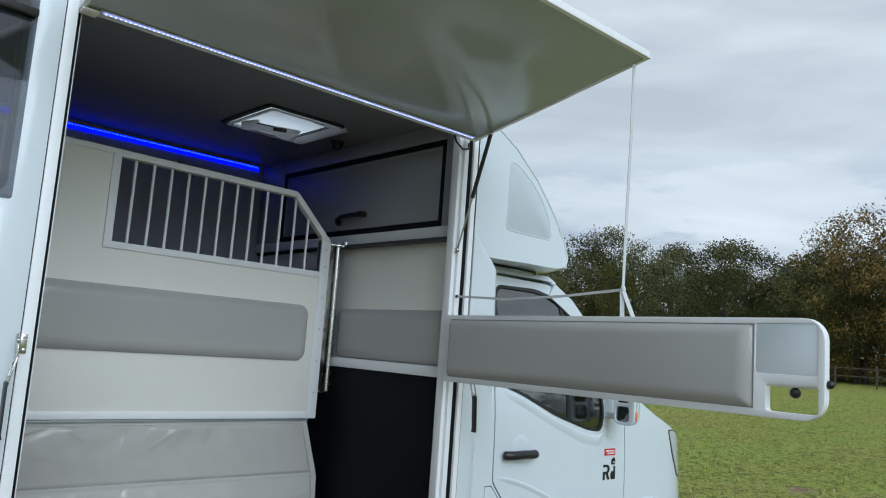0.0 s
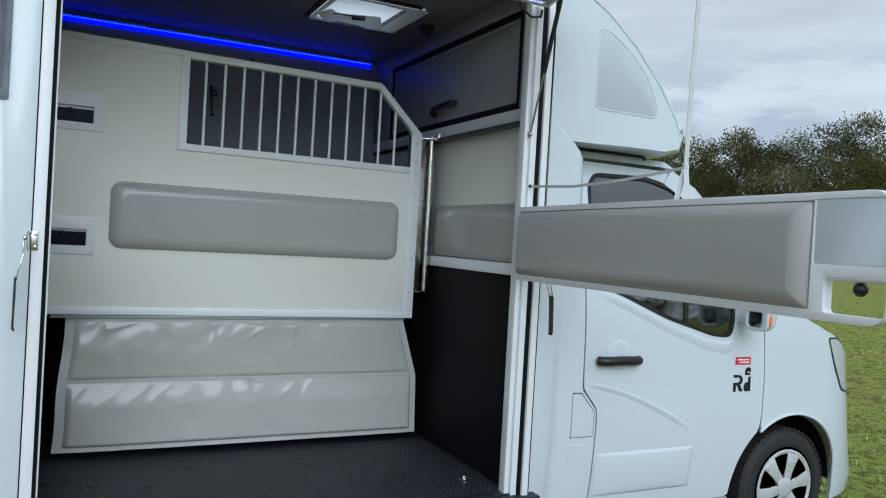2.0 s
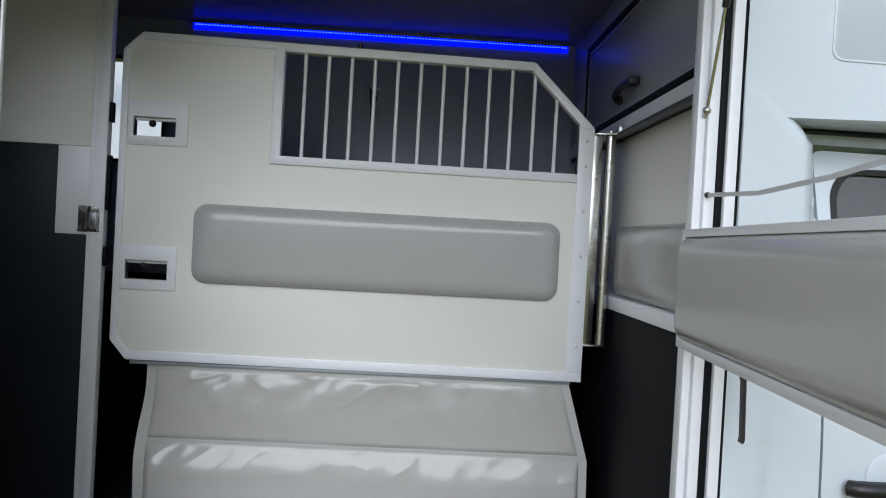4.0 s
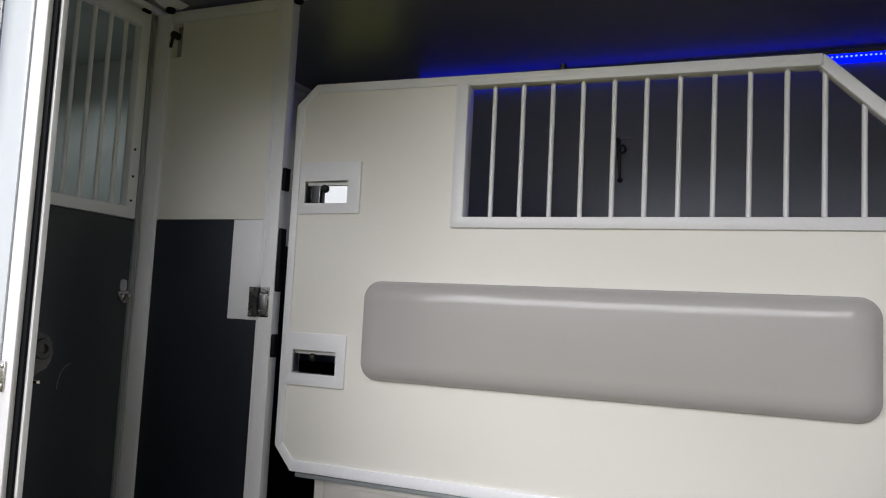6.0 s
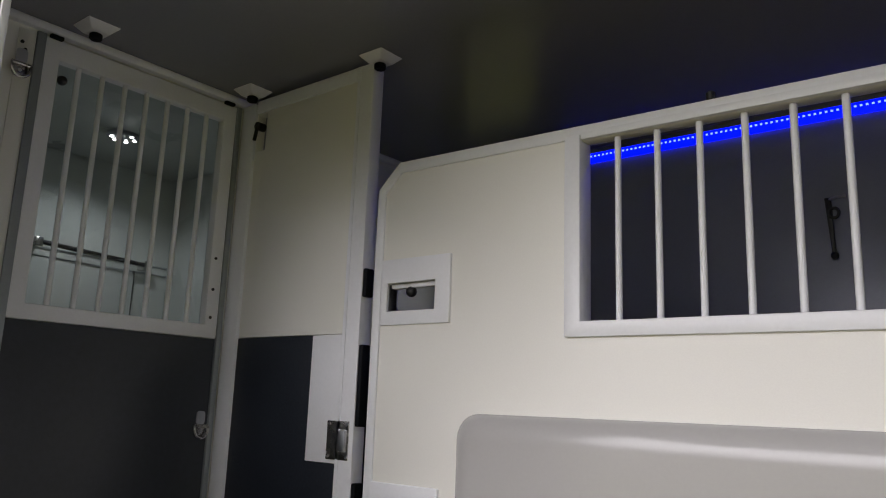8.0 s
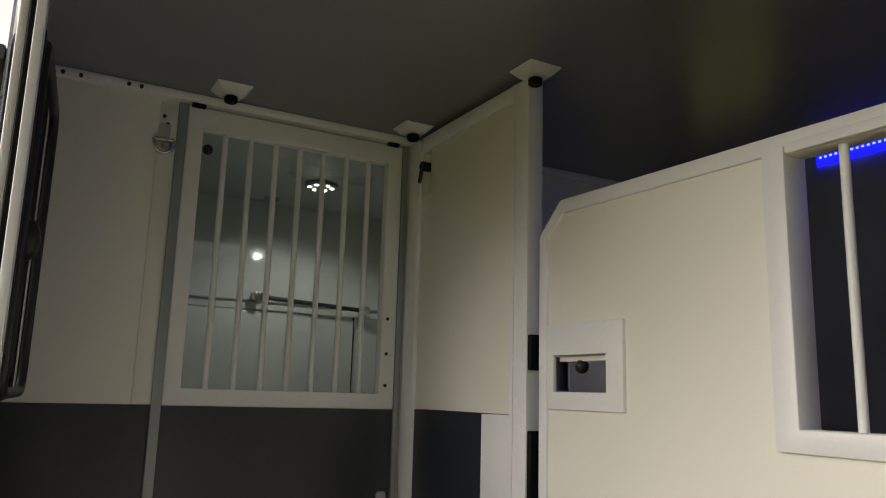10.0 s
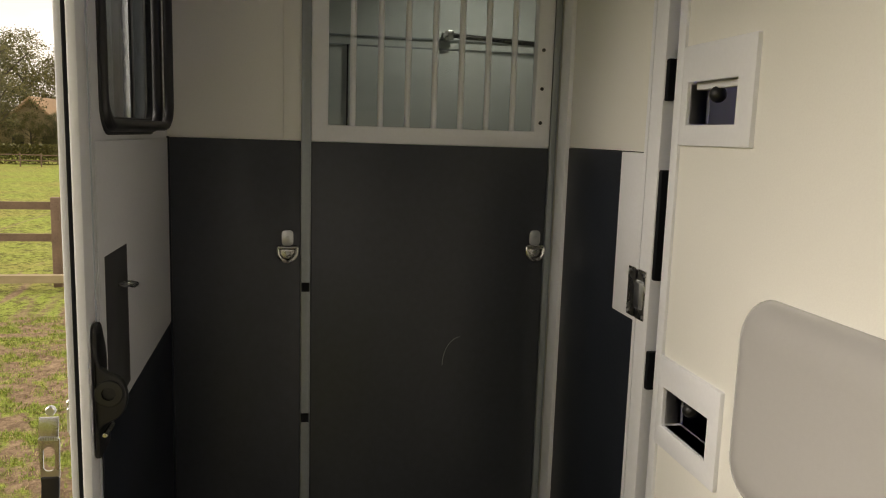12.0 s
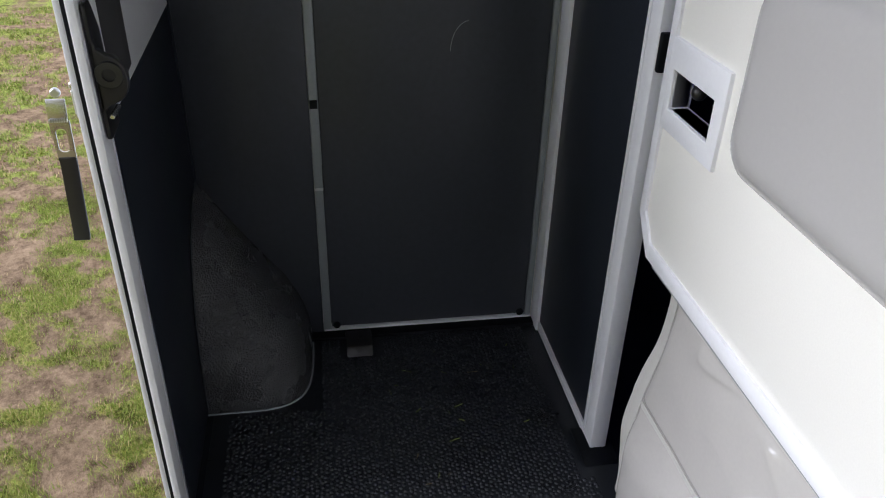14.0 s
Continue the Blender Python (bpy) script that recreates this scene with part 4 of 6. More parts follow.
part("side_edge", canopy_sheet(0.0195, CL - 0.0195, 0.0, 0.036, 2.535, 2.554, 0.003), FRAME, can, "white aluminium edge")
part("led_channel", canopy_sheet(0.030, 0.050, -0.004, 0.0035, 0.70, 2.51, 0.001), ALU, can)
part("led_lens", canopy_sheet(0.034, 0.046, -0.0065, -0.0042, 0.71, 2.50, 0.001), LEDCOOL, can, "lit cool white light strip")
led_row = join(*[canopy_sheet(0.0375, 0.0425, -0.0078, -0.0067, x - 0.0025, x + 0.0025, 0) for x in np.arange(0.72, 2.495, 0.0167)])
tagged(part("led_dots", led_row, LEDDOTW, can, "row of cool white points", 0), kind="stuff")
part("end_lug", canopy_sheet(0.0, 0.04, -0.010, -0.001, 0.645, 0.70, 0.003), FRAME, can)

strut = thing("gas_strut", "black gas strut holding the canopy", "gas strut", (2.528, -0.05, 2.168))
s0, s1 = Vector((2.528, -0.050, 2.172)), Vector((2.535, -0.225, 2.742))
part("piston", tube([s0, s0 + (s1 - s0) * 0.52], 0.0045, 8), STEEL, strut)
part("cylinder", cyl(s0 + (s1 - s0) * 0.45, s1, 0.010, 12, 0.002), BLACKPL, strut, "black cylinder")
for p in (s0, s1):
    part("end_joint", ball(p, 0.012), STEEL, strut)
part("mount", box(2.518, 2.5305, -0.05, -0.0405, 2.155, 2.183, 0.003), STEEL, strut)
cable = single("cable_loop", tube([(2.40, -0.11, 2.722), (2.415, -0.11, 2.690), (2.47, -0.10, 2.668), (2.53, -0.08, 2.685), (2.545, -0.065, 2.72)], 0.005, 8), BLACKPL, "black cable loop at the canopy hinge", "cable")

# ---- padded gate swung out from the front jamb ----
G0, GD = Vector((2.495, -0.070)), Vector((-0.067, -1.0)).normalized()
GN = Vector((-GD.y, GD.x)) * -1
GN = GN if GN.x < 0 else -GN      # towards the opening


def gate_xy(a, off):
    p = G0 + GD * a + GN * off
    return p.x, p.y


def gate_map(bm):
    """From x along, y out of the face, z up, into the gate's place."""
    for v in bm.verts:
        v.co.z += 0.0055 * v.co.x
        v.co.x, v.co.y = gate_xy(v.co.x, -v.co.y)
    bmesh.ops.recalc_face_normals(bm, faces=bm.faces)
    return bm


GB, GT, GL = 1.530, 1.845, 1.805
gate = thing("stall_gate", "white framed gate with grey padding, swung outwards", "gate", (2.495, -0.07, GB))
R = 0.07
gate_outline = [(0.0, GB), (GL - R, GB)] + [(GL - R + R * math.sin(radians(a)), GB + R - R * math.cos(radians(a))) for a in range(10, 91, 10)] + \
    [(GL - R + R * math.cos(radians(a)), GT - R + R * math.sin(radians(a))) for a in range(0, 91, 10)] + [(0.0, GT)]
part("frame", gate_map(plate("y", gate_outline, [rect(0.028, GL - 0.228, GB + 0.024, GT - 0.020), rrect(GL - 0.222, GL - 0.022, GB + 0.138, GT - 0.018, 0.008, 3), rrect(GL - 0.186, GL - 0.019, GB + 0.020, GB + 0.108, 0.012, 4)], -0.022, 0.010, 0.004)), FRAME, gate, "white aluminium frame")
part("end_board", gate_map(plate("y", rrect(GL - 0.2215, GL - 0.0225, GB + 0.1385, GT - 0.0185, 0.0075, 3), [], -0.0195, 0.006, 0.001)), WHITE, gate, "white end board")
pad_o = rrect(0.020, GL - 0.226, GB + 0.018, GT - 0.015, 0.012, 3)
part("pad", gate_map(cushion("y", pad_o, 0.010, -0.058, 0.055, 7)), PAD, gate, "grey padded vinyl", 60)
part("back_board", gate_map(plate("y", rect(0.026, GL - 0.227, GB + 0.024, GT - 0.022), [], 0.0105, 0.016, 0.001)), PAD, gate)
part("grip_tube", gate_map(cyl((GL - 0.186, -0.008, GB + 0.112), (GL - 0.012, -0.008, GB + 0.112), 0.0135, 14, 0.003)), FRAME, gate, "white round latch tube")
bx, by = gate_xy(GL + 0.006, 0.0)
part("stop_knob", ball((bx, by, GB + 0.125), 0.013), BLACKPL, gate, "black rubber knob")
kx, ky = gate_xy(GL - 0.10, 0.0)
part("latch_knob", join(ball((kx, ky, GB + 0.092), 0.017), cyl((kx, ky, GB + 0.094), (kx, ky, GB + 0.122), 0.006, 8)), BLACKPL, gate, "black ball knob")
for z in (GB + 0.035, GB + 0.235):
    part("hinge", join(cyl((2.505, -0.055, z), (2.505, -0.055, z + 0.05), 0.009, 12, 0.002), box(2.507, 2.53, -0.052, -0.041, z + 0.004, z + 0.046, 0.002)), STEEL, gate, "steel butt hinge")

# ---- webbing straps ----
knot = Vector((2.515, -1.035, 1.965))
strap_end = Vector((*gate_xy(1.06, 0.0), GT + 0.002))
strap = thing("strap", "pale webbing strap tied from canopy to gate", "strap", tuple(strap_end))
top_pt = Vector((2.53, -1.035, 2.912))
part("hanging_band", tube([top_pt, top_pt.lerp(knot, 0.35) + Vector((0.004, 0, 0)), top_pt.lerp(knot, 0.7), knot], 0, flat=(0.018, 0.002)), STRAP, strap)
part("gate_band", tube([knot, strap_end + Vector((0.0, -0.02, 0))], 0, flat=(0.017, 0.002)), STRAP, strap)
part("gate_band", tube([knot + Vector((0, 0.004, 0)), strap_end + Vector((0.0, 0.03, 0))], 0, flat=(0.017, 0.002)), STRAP, strap)
wall_pt = Vector((2.540, -0.056, 1.943))
part("wall_band", tube([knot, knot.lerp(wall_pt, 0.33) + Vector((0, 0, -0.018)), knot.lerp(wall_pt, 0.66) + Vector((0, 0, -0.022)), wall_pt], 0, flat=(0.002, 0.011)), STRAP, strap)
part("knot", ball(knot, 0.014, 0.8, 0.8, 1.3), STRAP, strap)
part("wall_screw", cyl((2.540, -0.05, 1.943), (2.540, -0.064, 1.943), 0.008, 10, 0.002), BLACKPL, strap)


# ---- lever latches ----
def latch(x, z, y, s=1):
    """A lever latch: a leaf hinge screwed to the jamb at x, its clamp, toothed slotted arm and grip hanging open beside it."""
    t = thing("lever_latch", "steel lever latch with a black grip, hanging open", "latch", (x, y, z), "lever latches beside the opening")

    def at(u, d, h):
        return (x + s * u, y - d, z + h)

    def leant(bm, u0, u1, h0, h1, d):
        """Lean a piece between two heights from u0 to u1 along the wall, its lower end d further out."""
        for v in bm.verts:
            k = (h0 - (v.co.z - z)) / (h0 - h1)
            v.co.x += s * (u0 + (u1 - u0) * k)
            v.co.y -= d * k
        return bm

    part("base", box(min(x, x + s * 0.023), max(x, x + s * 0.023), y - 0.005, y - 0.001, z - 0.031, z + 0.031, 0.002), STEEL, t)
    for h in (-0.020, 0.022):
        part("screw", lathe([(0.0055, 0), (0.0055, -0.002), (0.002, -0.0032)], at(0.015, 0.005, h), (0, 1, 0), 10), ALU, t)
    part("barrel", cyl(at(-0.004, 0.010, -0.026), at(-0.004, 0.010, 0.018), 0.006, 12, 0.002), ALU, t)
    part("knuckle", cyl(at(-0.004, 0.010, 0.019), at(-0.004, 0.010, 0.031), 0.0068, 12, 0.002), STEEL, t)
    clamp = plate("x", rounded([(y - 0.008, z + 0.028), (y - 0.066, z + 0.028), (y - 0.067, z + 0.012), (y - 0.060, z - 0.006), (y - 0.008, z - 0.006)], 0.004, 2), [], -0.002, 0.002, 0.001)
    part("clamp", leant(clamp, -0.010, -0.014, 0.028, -0.006, 0.0), STEEL, t)
    part("bolt", cyl(at(-0.009, 0.044, 0.010), at(-0.018, 0.044, 0.010), 0.0085, 16, 0.002), ALU, t)
    neck = box(x - 0.0016, x + 0.0016, y - 0.064, y - 0.032, z - 0.040, z - 0.002, 0.001)
    part("neck", leant(neck, -0.016, -0.014, -0.002, -0.040, 0.002), STEEL, t)
    slotted = plate("x", [(y - 0.0665, z - 0.040), (y - 0.0315, z - 0.040), (y - 0.0315, z - 0.118), (y - 0.0625, z - 0.118)], [rrect(y - 0.058, y - 0.040, z - 0.104, z - 0.056, 0.0088, 5)], x - 0.002, x + 0.002, 0.0008)
    part("arm", leant(slotted, -0.014, -0.032, -0.040, -0.118, 0.008), STEEL, t)
    for k in range(8):
        d = 0.035 + 0.0040 * k
        part("tooth", box(min(x - s * 0.0125, x - s * 0.009), max(x - s * 0.0125, x - s * 0.009), y - d - 0.001, y - d + 0.001, z - 0.042, z - 0.037, 0), ALU, t)
    grip = plate("y", [(x + s * u, z + h) for u, h in ((-0.031, -0.112), (-0.038, -0.118), (-0.0385, -0.278), (-0.033, -0.288), (-0.029, -0.286), (-0.0325, -0.274), (-0.0315, -0.130), (-0.028, -0.118))], [], y - 0.070, y - 0.040, 0.002)
    part("grip", leant(grip, 0.0, 0.0, -0.112, -0.288, 0.010), BLACKPL, t, "black rubber grip")
    return t


latch(0.603, 1.603, YJ)
latch(2.604, 1.580, -0.073, -1)

# ---- cam bracket on the inner side wall ----
lock = thing("ramp_lock", "black cam bracket beside a thin dark sheet", "bracket", (0.64, YN, 1.62))
part("dark_sheet", plate("y", [(0.395, 1.60), (0.560, 1.58), (0.560, 1.871), (0.395, 1.871)], [], YN + 0.003, YN + 0.006, 0.001), DARKPLATE, lock, "thin dark grey sheet on the lining")
part("pull_eye", tube([(0.470, YN + 0.005, 1.806), (0.470, YN + 0.022, 1.806), (0.460, YN + 0.03, 1.802), (0.435, YN + 0.03, 1.80), (0.425, YN + 0.02, 1.80), (0.425, YN + 0.005, 1.80)], 0.0045, 8), STEEL, lock, "steel eye")
cam_o = [(-0.0665, 1.552), (-0.0600, 1.552), (-0.0600, 1.597), (-0.052, 1.606)] + [(-0.043 + 0.028 * math.cos(radians(a)), 1.652 + 0.040 * math.sin(radians(a))) for a in range(-70, 91, 16)] + \
    [(-0.056, 1.702), (-0.0605, 1.722), (-0.0605, 1.758), (-0.0665, 1.760)]
part("body", plate("x", cam_o, [], 0.632, 0.648, 0.003, 3), BLACKPL, lock)
part("flange", plate("y", rounded([(0.575, 1.552), (0.648, 1.545), (0.648, 1.772), (0.617, 1.775), (0.587, 1.72)], 0.012), [], -0.0668, -0.0590, 0.002), BLACKPL, lock)
part("hub", lathe([(0.0225, 0), (0.0225, 0.003), (0.021, 0.0045), (0.011, 0.0045), (0.010, -0.004), (0.001, -0.004)], (0.6478, -0.0425, 1.660), (1, 0, 0), 28), BLACKPL, lock)
for z, yy in ((1.590, -0.050),):
    part("pin", cyl((0.600, yy, z), (0.654, yy, z), 0.0045, 12, 0.0015), STEEL, lock, "steel pin")

# ---- side window, black framed, top hung and pushed open ----
WXI = 0.548                    # front edge of the inner window frame
win = structure("window_1", plate("y", rrect(WX0 - 0.014, WXI + 0.005, WZ0 - 0.005, WZ1 + 0.015, 0.055), [rrect(WX0 + 0.018, WX1 - 0.008, WZ0 + 0.028, WZ1 - 0.028, 0.04)], YN - 0.012, YN + 0.006, 0.003), BLACKPL, "black framed horsebox window", "window")
def frame_loop(y, d, r):
    """A rounded tubular window frame, hinged at its front edge and y deep at its rear edge, d inside the opening."""
    pts = [(u, YN + 0.004 + (y - YN) * 1.2 * (WXI - u) / (WXI - WX0), v) for u, v in rrect(WX0 + 0.020 + d, WXI - d, WZ0 + d, WZ1 - d, 0.045)]
    return tube(pts + pts[:2], r, 10)


inner_glass = part("inner_glass", plate("y", rrect(WX0 + 0.02, WX1 - 0.02, WZ0 + 0.02, WZ1 - 0.02, 0.04), [], YN - 0.004, YN - 0.001, 0), CLEAR, win, "inner window glass")
inner_glass.visible_shadow = False
part("sash", frame_loop(YN + 0.012, 0.012, 0.011), BLACKPL, win, "black tubular sash")
part("blind_frame", frame_loop(YN + 0.034, 0.014, 0.010), BLACKPL, win, "black blind frame")
part("catch", ball((WX0 + 0.09, YN + 0.02, 2.40), 0.03, 1.0, 0.8, 1.5), BLACKPL, win, "black window catch")
side_pane = part("pane", plate("y", rrect(WX0 - 0.03, 0.522, 2.048, 2.76, 0.012), [], YO - 0.010, YO - 0.005, 0.001), SMOKE, win, "smoked acrylic pane")
side_pane.visible_shadow = False
part("stay_bar", box(WX0 - 0.03, 0.520, YO - 0.035, YO - 0.0105, 2.640, 2.670, 0.008), BLACKPL, win, "black stay bar")
part("outer_frame", plate("y", rrect(WX0 - 0.008, WX1 + 0.004, WZ0 - 0.015, WZ1 + 0.010, 0.04), [rrect(WX0 + 0.012, WX1 - 0.012, WZ0 + 0.012, WZ1 - 0.012, 0.03)], YO - 0.0045, YO + 0.0015, 0.001), BLACKPL, win)

# ---- van cab ----
YC = 1.0


def cab_y(x, z):
    """The near flank of the cab."""
    y = -0.045
    if z > 1.25:
        y += 0.13 * ((z - 1.25) / 0.85) ** 1.8
    if z < 0.95:
        y += 0.05 * ((0.95 - z) / 0.55) ** 2
    if x > 4.45:
        y += 0.85 * ((x - 4.45) / 0.85) ** 3 * min(1.0, max(0.35, 0.35 + 0.75 * (z - 0.40)))
    return y


def skin(outer, holes, thick=0.02, step=0.10, off=0.0, f=cab_y):
    """A body panel on the cab's flank, from an outline in x and z."""
    bm = bmesh.new()
    edges = []
    for loop in (outer, *holes):
        vs = [bm.verts.new((u, 0, v)) for u, v in loop]
        edges += [bm.edges.new((p, q)) for p, q in zip(vs, vs[1:] + vs[:1])]
    bmesh.ops.triangle_fill(bm, use_beauty=True, use_dissolve=False, edges=edges)
    for _ in range(5):
        long = [e for e in bm.edges if e.calc_length() > step]
        if not long:
            break
        bmesh.ops.subdivide_edges(bm, edges=long, cuts=1)
        bmesh.ops.triangulate(bm, faces=bm.faces[:])
        bmesh.ops.beautify_fill(bm, faces=bm.faces[:], edges=bm.edges[:])
    for v in bm.verts:
        v.co.y = f(v.co.x, v.co.z) + off
    return thicken(bm, (0, thick, 0))


def arc(cx, cz, r, a0, a1, n):
    return [(cx + r * math.cos(radians(a0 + (a1 - a0) * k / n)), cz + r * math.sin(radians(a0 + (a1 - a0) * k / n))) for k in range(n + 1)]


WHX, WHZ = 4.352, 0.432
van = thing("van_cab", "white van cab with an overcab fairing", "van", (3.8, YC, 0.10))
VAN_AT = Matrix.Translation((0.028, 0.033, -0.012))
rear_panel = rounded([(2.594, 0.405), (2.984, 0.405), (2.984, 0.925), (2.896, 1.03), (2.880, 2.06), (2.865, 2.145), (2.80, 2.20), (2.72, 2.30), (2.594, 2.33)], 0.015, 3)


def pilaster_y(x, z):
    """The body corner behind the cab door: upright beside the jamb, rounding back to the door at its edge."""
    turn = 2.755 - 0.9 * max(0.0, z - 2.12)
    u = min(1.0, max(0.0, (x - turn) / 0.115))
    u = u * u
    w = min(1.0, max(0.0, (z - 1.1) / 0.8))
    w = w * w * (3 - 2 * w)
    upright = -0.106 + 0.03 * (1 - w)
    y = cab_y(x, z) * (1 - w * (1 - u)) + w * (1 - u) * upright
    return y - 0.05 * (1 - w) * max(0, (2.74 - x) / 0.146) ** 0.5


part("rear_quarter", skin(rear_panel, [[(2.842, 0.80), (2.976, 0.80), (2.976, 0.92), (2.895, 1.015), (2.842, 1.015)]], 0.02, 0.05, 0.0, pilaster_y), WHITE, van, "white body corner beside the jamb", 60)
part("flap", skin(rounded([(2.846, 0.804), (2.972, 0.804), (2.972, 0.918), (2.893, 1.010), (2.846, 1.010)], 0.008), [], 0.02, 0.06), WHITE, van, "white filler flap")
door_o = [(2.992, 0.41), (3.90, 0.414)] + arc(WHX, WHZ, 0.428, 181, 130, 12) + [(4.092, 0.83), (4.094, 1.05), (4.076, 1.30), (4.03, 1.50), (3.80, 1.86), (3.62, 2.045), (3.42, 2.115), (2.886, 2.12), (2.904, 1.035), (2.992, 0.93)]
win_o = rounded([(2.935, 1.53), (3.10, 1.485), (3.40, 1.37), (3.70, 1.285), (3.83, 1.275), (3.855, 1.40), (3.80, 1.60), (3.62, 1.93), (3.46, 2.035), (3.30, 2.068), (2.98, 2.062), (2.935, 2.00)], 0.05, 4)
cab_door = part("cab_door", skin(rounded(door_o, 0.03, 3), [win_o], 0.03), WHITE, van, "white cab door")


def shrink(poly, d):
    cu, cv = sum(p[0] for p in poly) / len(poly), sum(p[1] for p in poly) / len(poly)
    out = []
    for u, v in poly:
        k = Vector((cu - u, cv - v))
        out.append((u + k.x / k.length * d, v + k.y / k.length * d))
    return out


part("window_seal", skin(shrink(win_o, -0.008), [shrink(win_o, 0.014)], 0.012, 0.1, -0.003), BLACKPL, cab_door, "black window seal")
part("window_glass", skin(shrink(win_o, 0.012), [], 0.004, 0.12, 0.006), GLASS, cab_door, "tinted side glass")
part("window_divider", skin([(3.505, 1.34), (3.535, 1.335), (3.535, 1.98), (3.505, 1.99)], [], 0.008, 0.15, 0.001), BLACKPL, cab_door)
hz = 1.165


def bulge(x0, x1, z0, z1, depth, nx=40, nz=24):
    return grid(lambda u, v: (x0 + (x1 - x0) * u, cab_y(x0 + (x1 - x0) * u, z0 + (z1 - z0) * v) - 0.002 - depth * (math.sin(math.pi * u) * math.sin(math.pi * v)) ** 0.28, z0 + (z1 - z0) * v), nx, nz)


hy = cab_y(3, hz)
part("door_handle", join(tube([(2.972, hy - 0.012, hz), (2.985, hy - 0.026, hz), (3.02, hy - 0.034, hz), (3.10, hy - 0.038, hz + 0.003), (3.17, hy - 0.034, hz), (3.20, hy - 0.026, hz), (3.212, hy - 0.012, hz)], 0.023, 12),
                         ball((2.985, hy - 0.018, hz), 0.023, 1, 0.9, 1), ball((3.20, hy - 0.018, hz), 0.023, 1, 0.9, 1), box(2.975, 3.21, hy - 0.008, hy - 0.001, hz - 0.018, hz + 0.018, 0.004)), BLACKPL, cab_door, "black door handle")
part("handle_cup", lathe([(0.075, -0.002), (0.07, -0.004), (0.05, -0.0055), (0.01, -0.006)], (3.10, cab_y(3.1, hz), hz + 0.026), (0, 1, 0), 28), WHITE, cab_door)
part("side_rub_strip", bulge(3.00, 3.62, 0.50, 0.715, 0.016), WHITE, cab_door)


def ribbon(path, widths, depth, steps=40):
    """A soft pressed fold along a line on the flank: steep on its upper side, fading out below."""
    def at(u, v):
        k = u * (len(path) - 1)
        i = min(int(k), len(path) - 2)
        x, z = [path[i][n] + (path[i + 1][n] - path[i][n]) * (k - i) for n in (0, 1)]
        w = widths[0] + (widths[1] - widths[0]) * u
        zz = z - w * v
        swell = math.sin(math.pi * v ** 0.55) * min(1.0, 6 * u, 6 * (1 - u))
        return (x, cab_y(x, zz) + 0.0015 - depth * max(0.0, swell), zz)
    return grid(at, steps, 10)


crease = [(2.905 + 0.70 * k / 16, 1.062 - 0.25 * (k / 16) ** 1.6) for k in range(17)]
part("crease", ribbon(crease, (0.030, 0.045), 0.008), WHITE, cab_door, "", 80)
sill_line = [(2.95, 1.512), (3.10, 1.470), (3.40, 1.352), (3.66, 1.268), (3.80, 1.252), (3.87, 1.275)]
part("sill_crease", ribbon(sill_line, (0.05, 0.08), 0.010), WHITE, cab_door, "", 80)
part("flap_step", skin(rounded([(2.836, 0.66), (2.945, 0.67), (2.950, 0.765), (2.842, 0.765)], 0.006), [], 0.008, 0.06, -0.004), WHITE, van)
fender = [(4.101, 1.05), (4.099, 0.80)] + arc(WHX, WHZ, 0.415, 126, 8, 22) + [(4.80, 0.30), (5.12, 0.30), (5.14, 0.60), (5.07, 0.90), (4.88, 1.14), (4.66, 1.275), (4.44, 1.36), (4.20, 1.475), (4.06, 1.53), (4.083, 1.30)]
part("fender", skin(fender, [], 0.02), WHITE, van, "white front wing")
part("arch_lip", tube([(x, cab_y(x, z) - 0.002, z) for x, z in arc(WHX, WHZ, 0.413, 128, 4, 26)], 0.008, 8), WHITE, van)
part("arch_liner", grid(lambda u, v: (WHX + 0.405 * math.cos(math.pi * u), cab_y(WHX + 0.4 * math.cos(math.pi * u), WHZ) + 0.02 + 0.32 * v, WHZ + 0.405 * math.sin(math.pi * u)), 24, 2), RUBBER_AND_SHADE, van)
part("sill", skin([(2.58, 0.33), (3.935, 0.33), (3.922, 0.408), (2.58, 0.402)], [], 0.03), WHITE, van)
hl = rounded([(4.60, 1.262), (4.70, 1.255), (4.86, 1.14), (5.0, 0.99), (4.93, 0.93), (4.77, 0.965), (4.68, 1.10)], 0.03, 4)
head = part("headlight", skin(hl, [], 0.02, 0.06, -0.006), LAMPGLASS, van, "clear headlight lens")
part("headlight_trim", skin(shrink(hl, -0.012), [shrink(hl, 0.006)], 0.02, 0.06, -0.003), BLACKPL, head)


def nose(u, v):
    """Bonnet and front from the scuttle to the bumper."""
    prof = [(4.06, 1.532), (4.20, 1.477), (4.44, 1.362), (4.66, 1.277), (4.88, 1.142), (5.07, 0.902), (5.14, 0.60), (5.12, 0.30)]
    k = u * (len(prof) - 1)
    i = min(int(k), len(prof) - 2)
    x, z = [prof[i][n] + (prof[i + 1][n] - prof[i][n]) * (k - i) for n in (0, 1)]
    s = 2 * v - 1
    half = YC - cab_y(x, z) - 0.001
    return (x + 0.10 * (1 - s * s) * u, YC + half * s, z + 0.07 * (1 - s * s) * (1 - u))


part("bonnet", grid(nose, 28, 24), WHITE, van, "white bonnet and nose", 60)
part("windscreen", thicken(grid(lambda u, v: (4.06 - 0.62 * u + 0.10 * (1 - (2 * v - 1) ** 2), YC + (1.0 - 0.09 * u) * (2 * v - 1) * 0.96, 1.545 + 0.60 * u), 10, 14), (0, 0, 0.006)), GLASS, van, "tinted windscreen", 60)
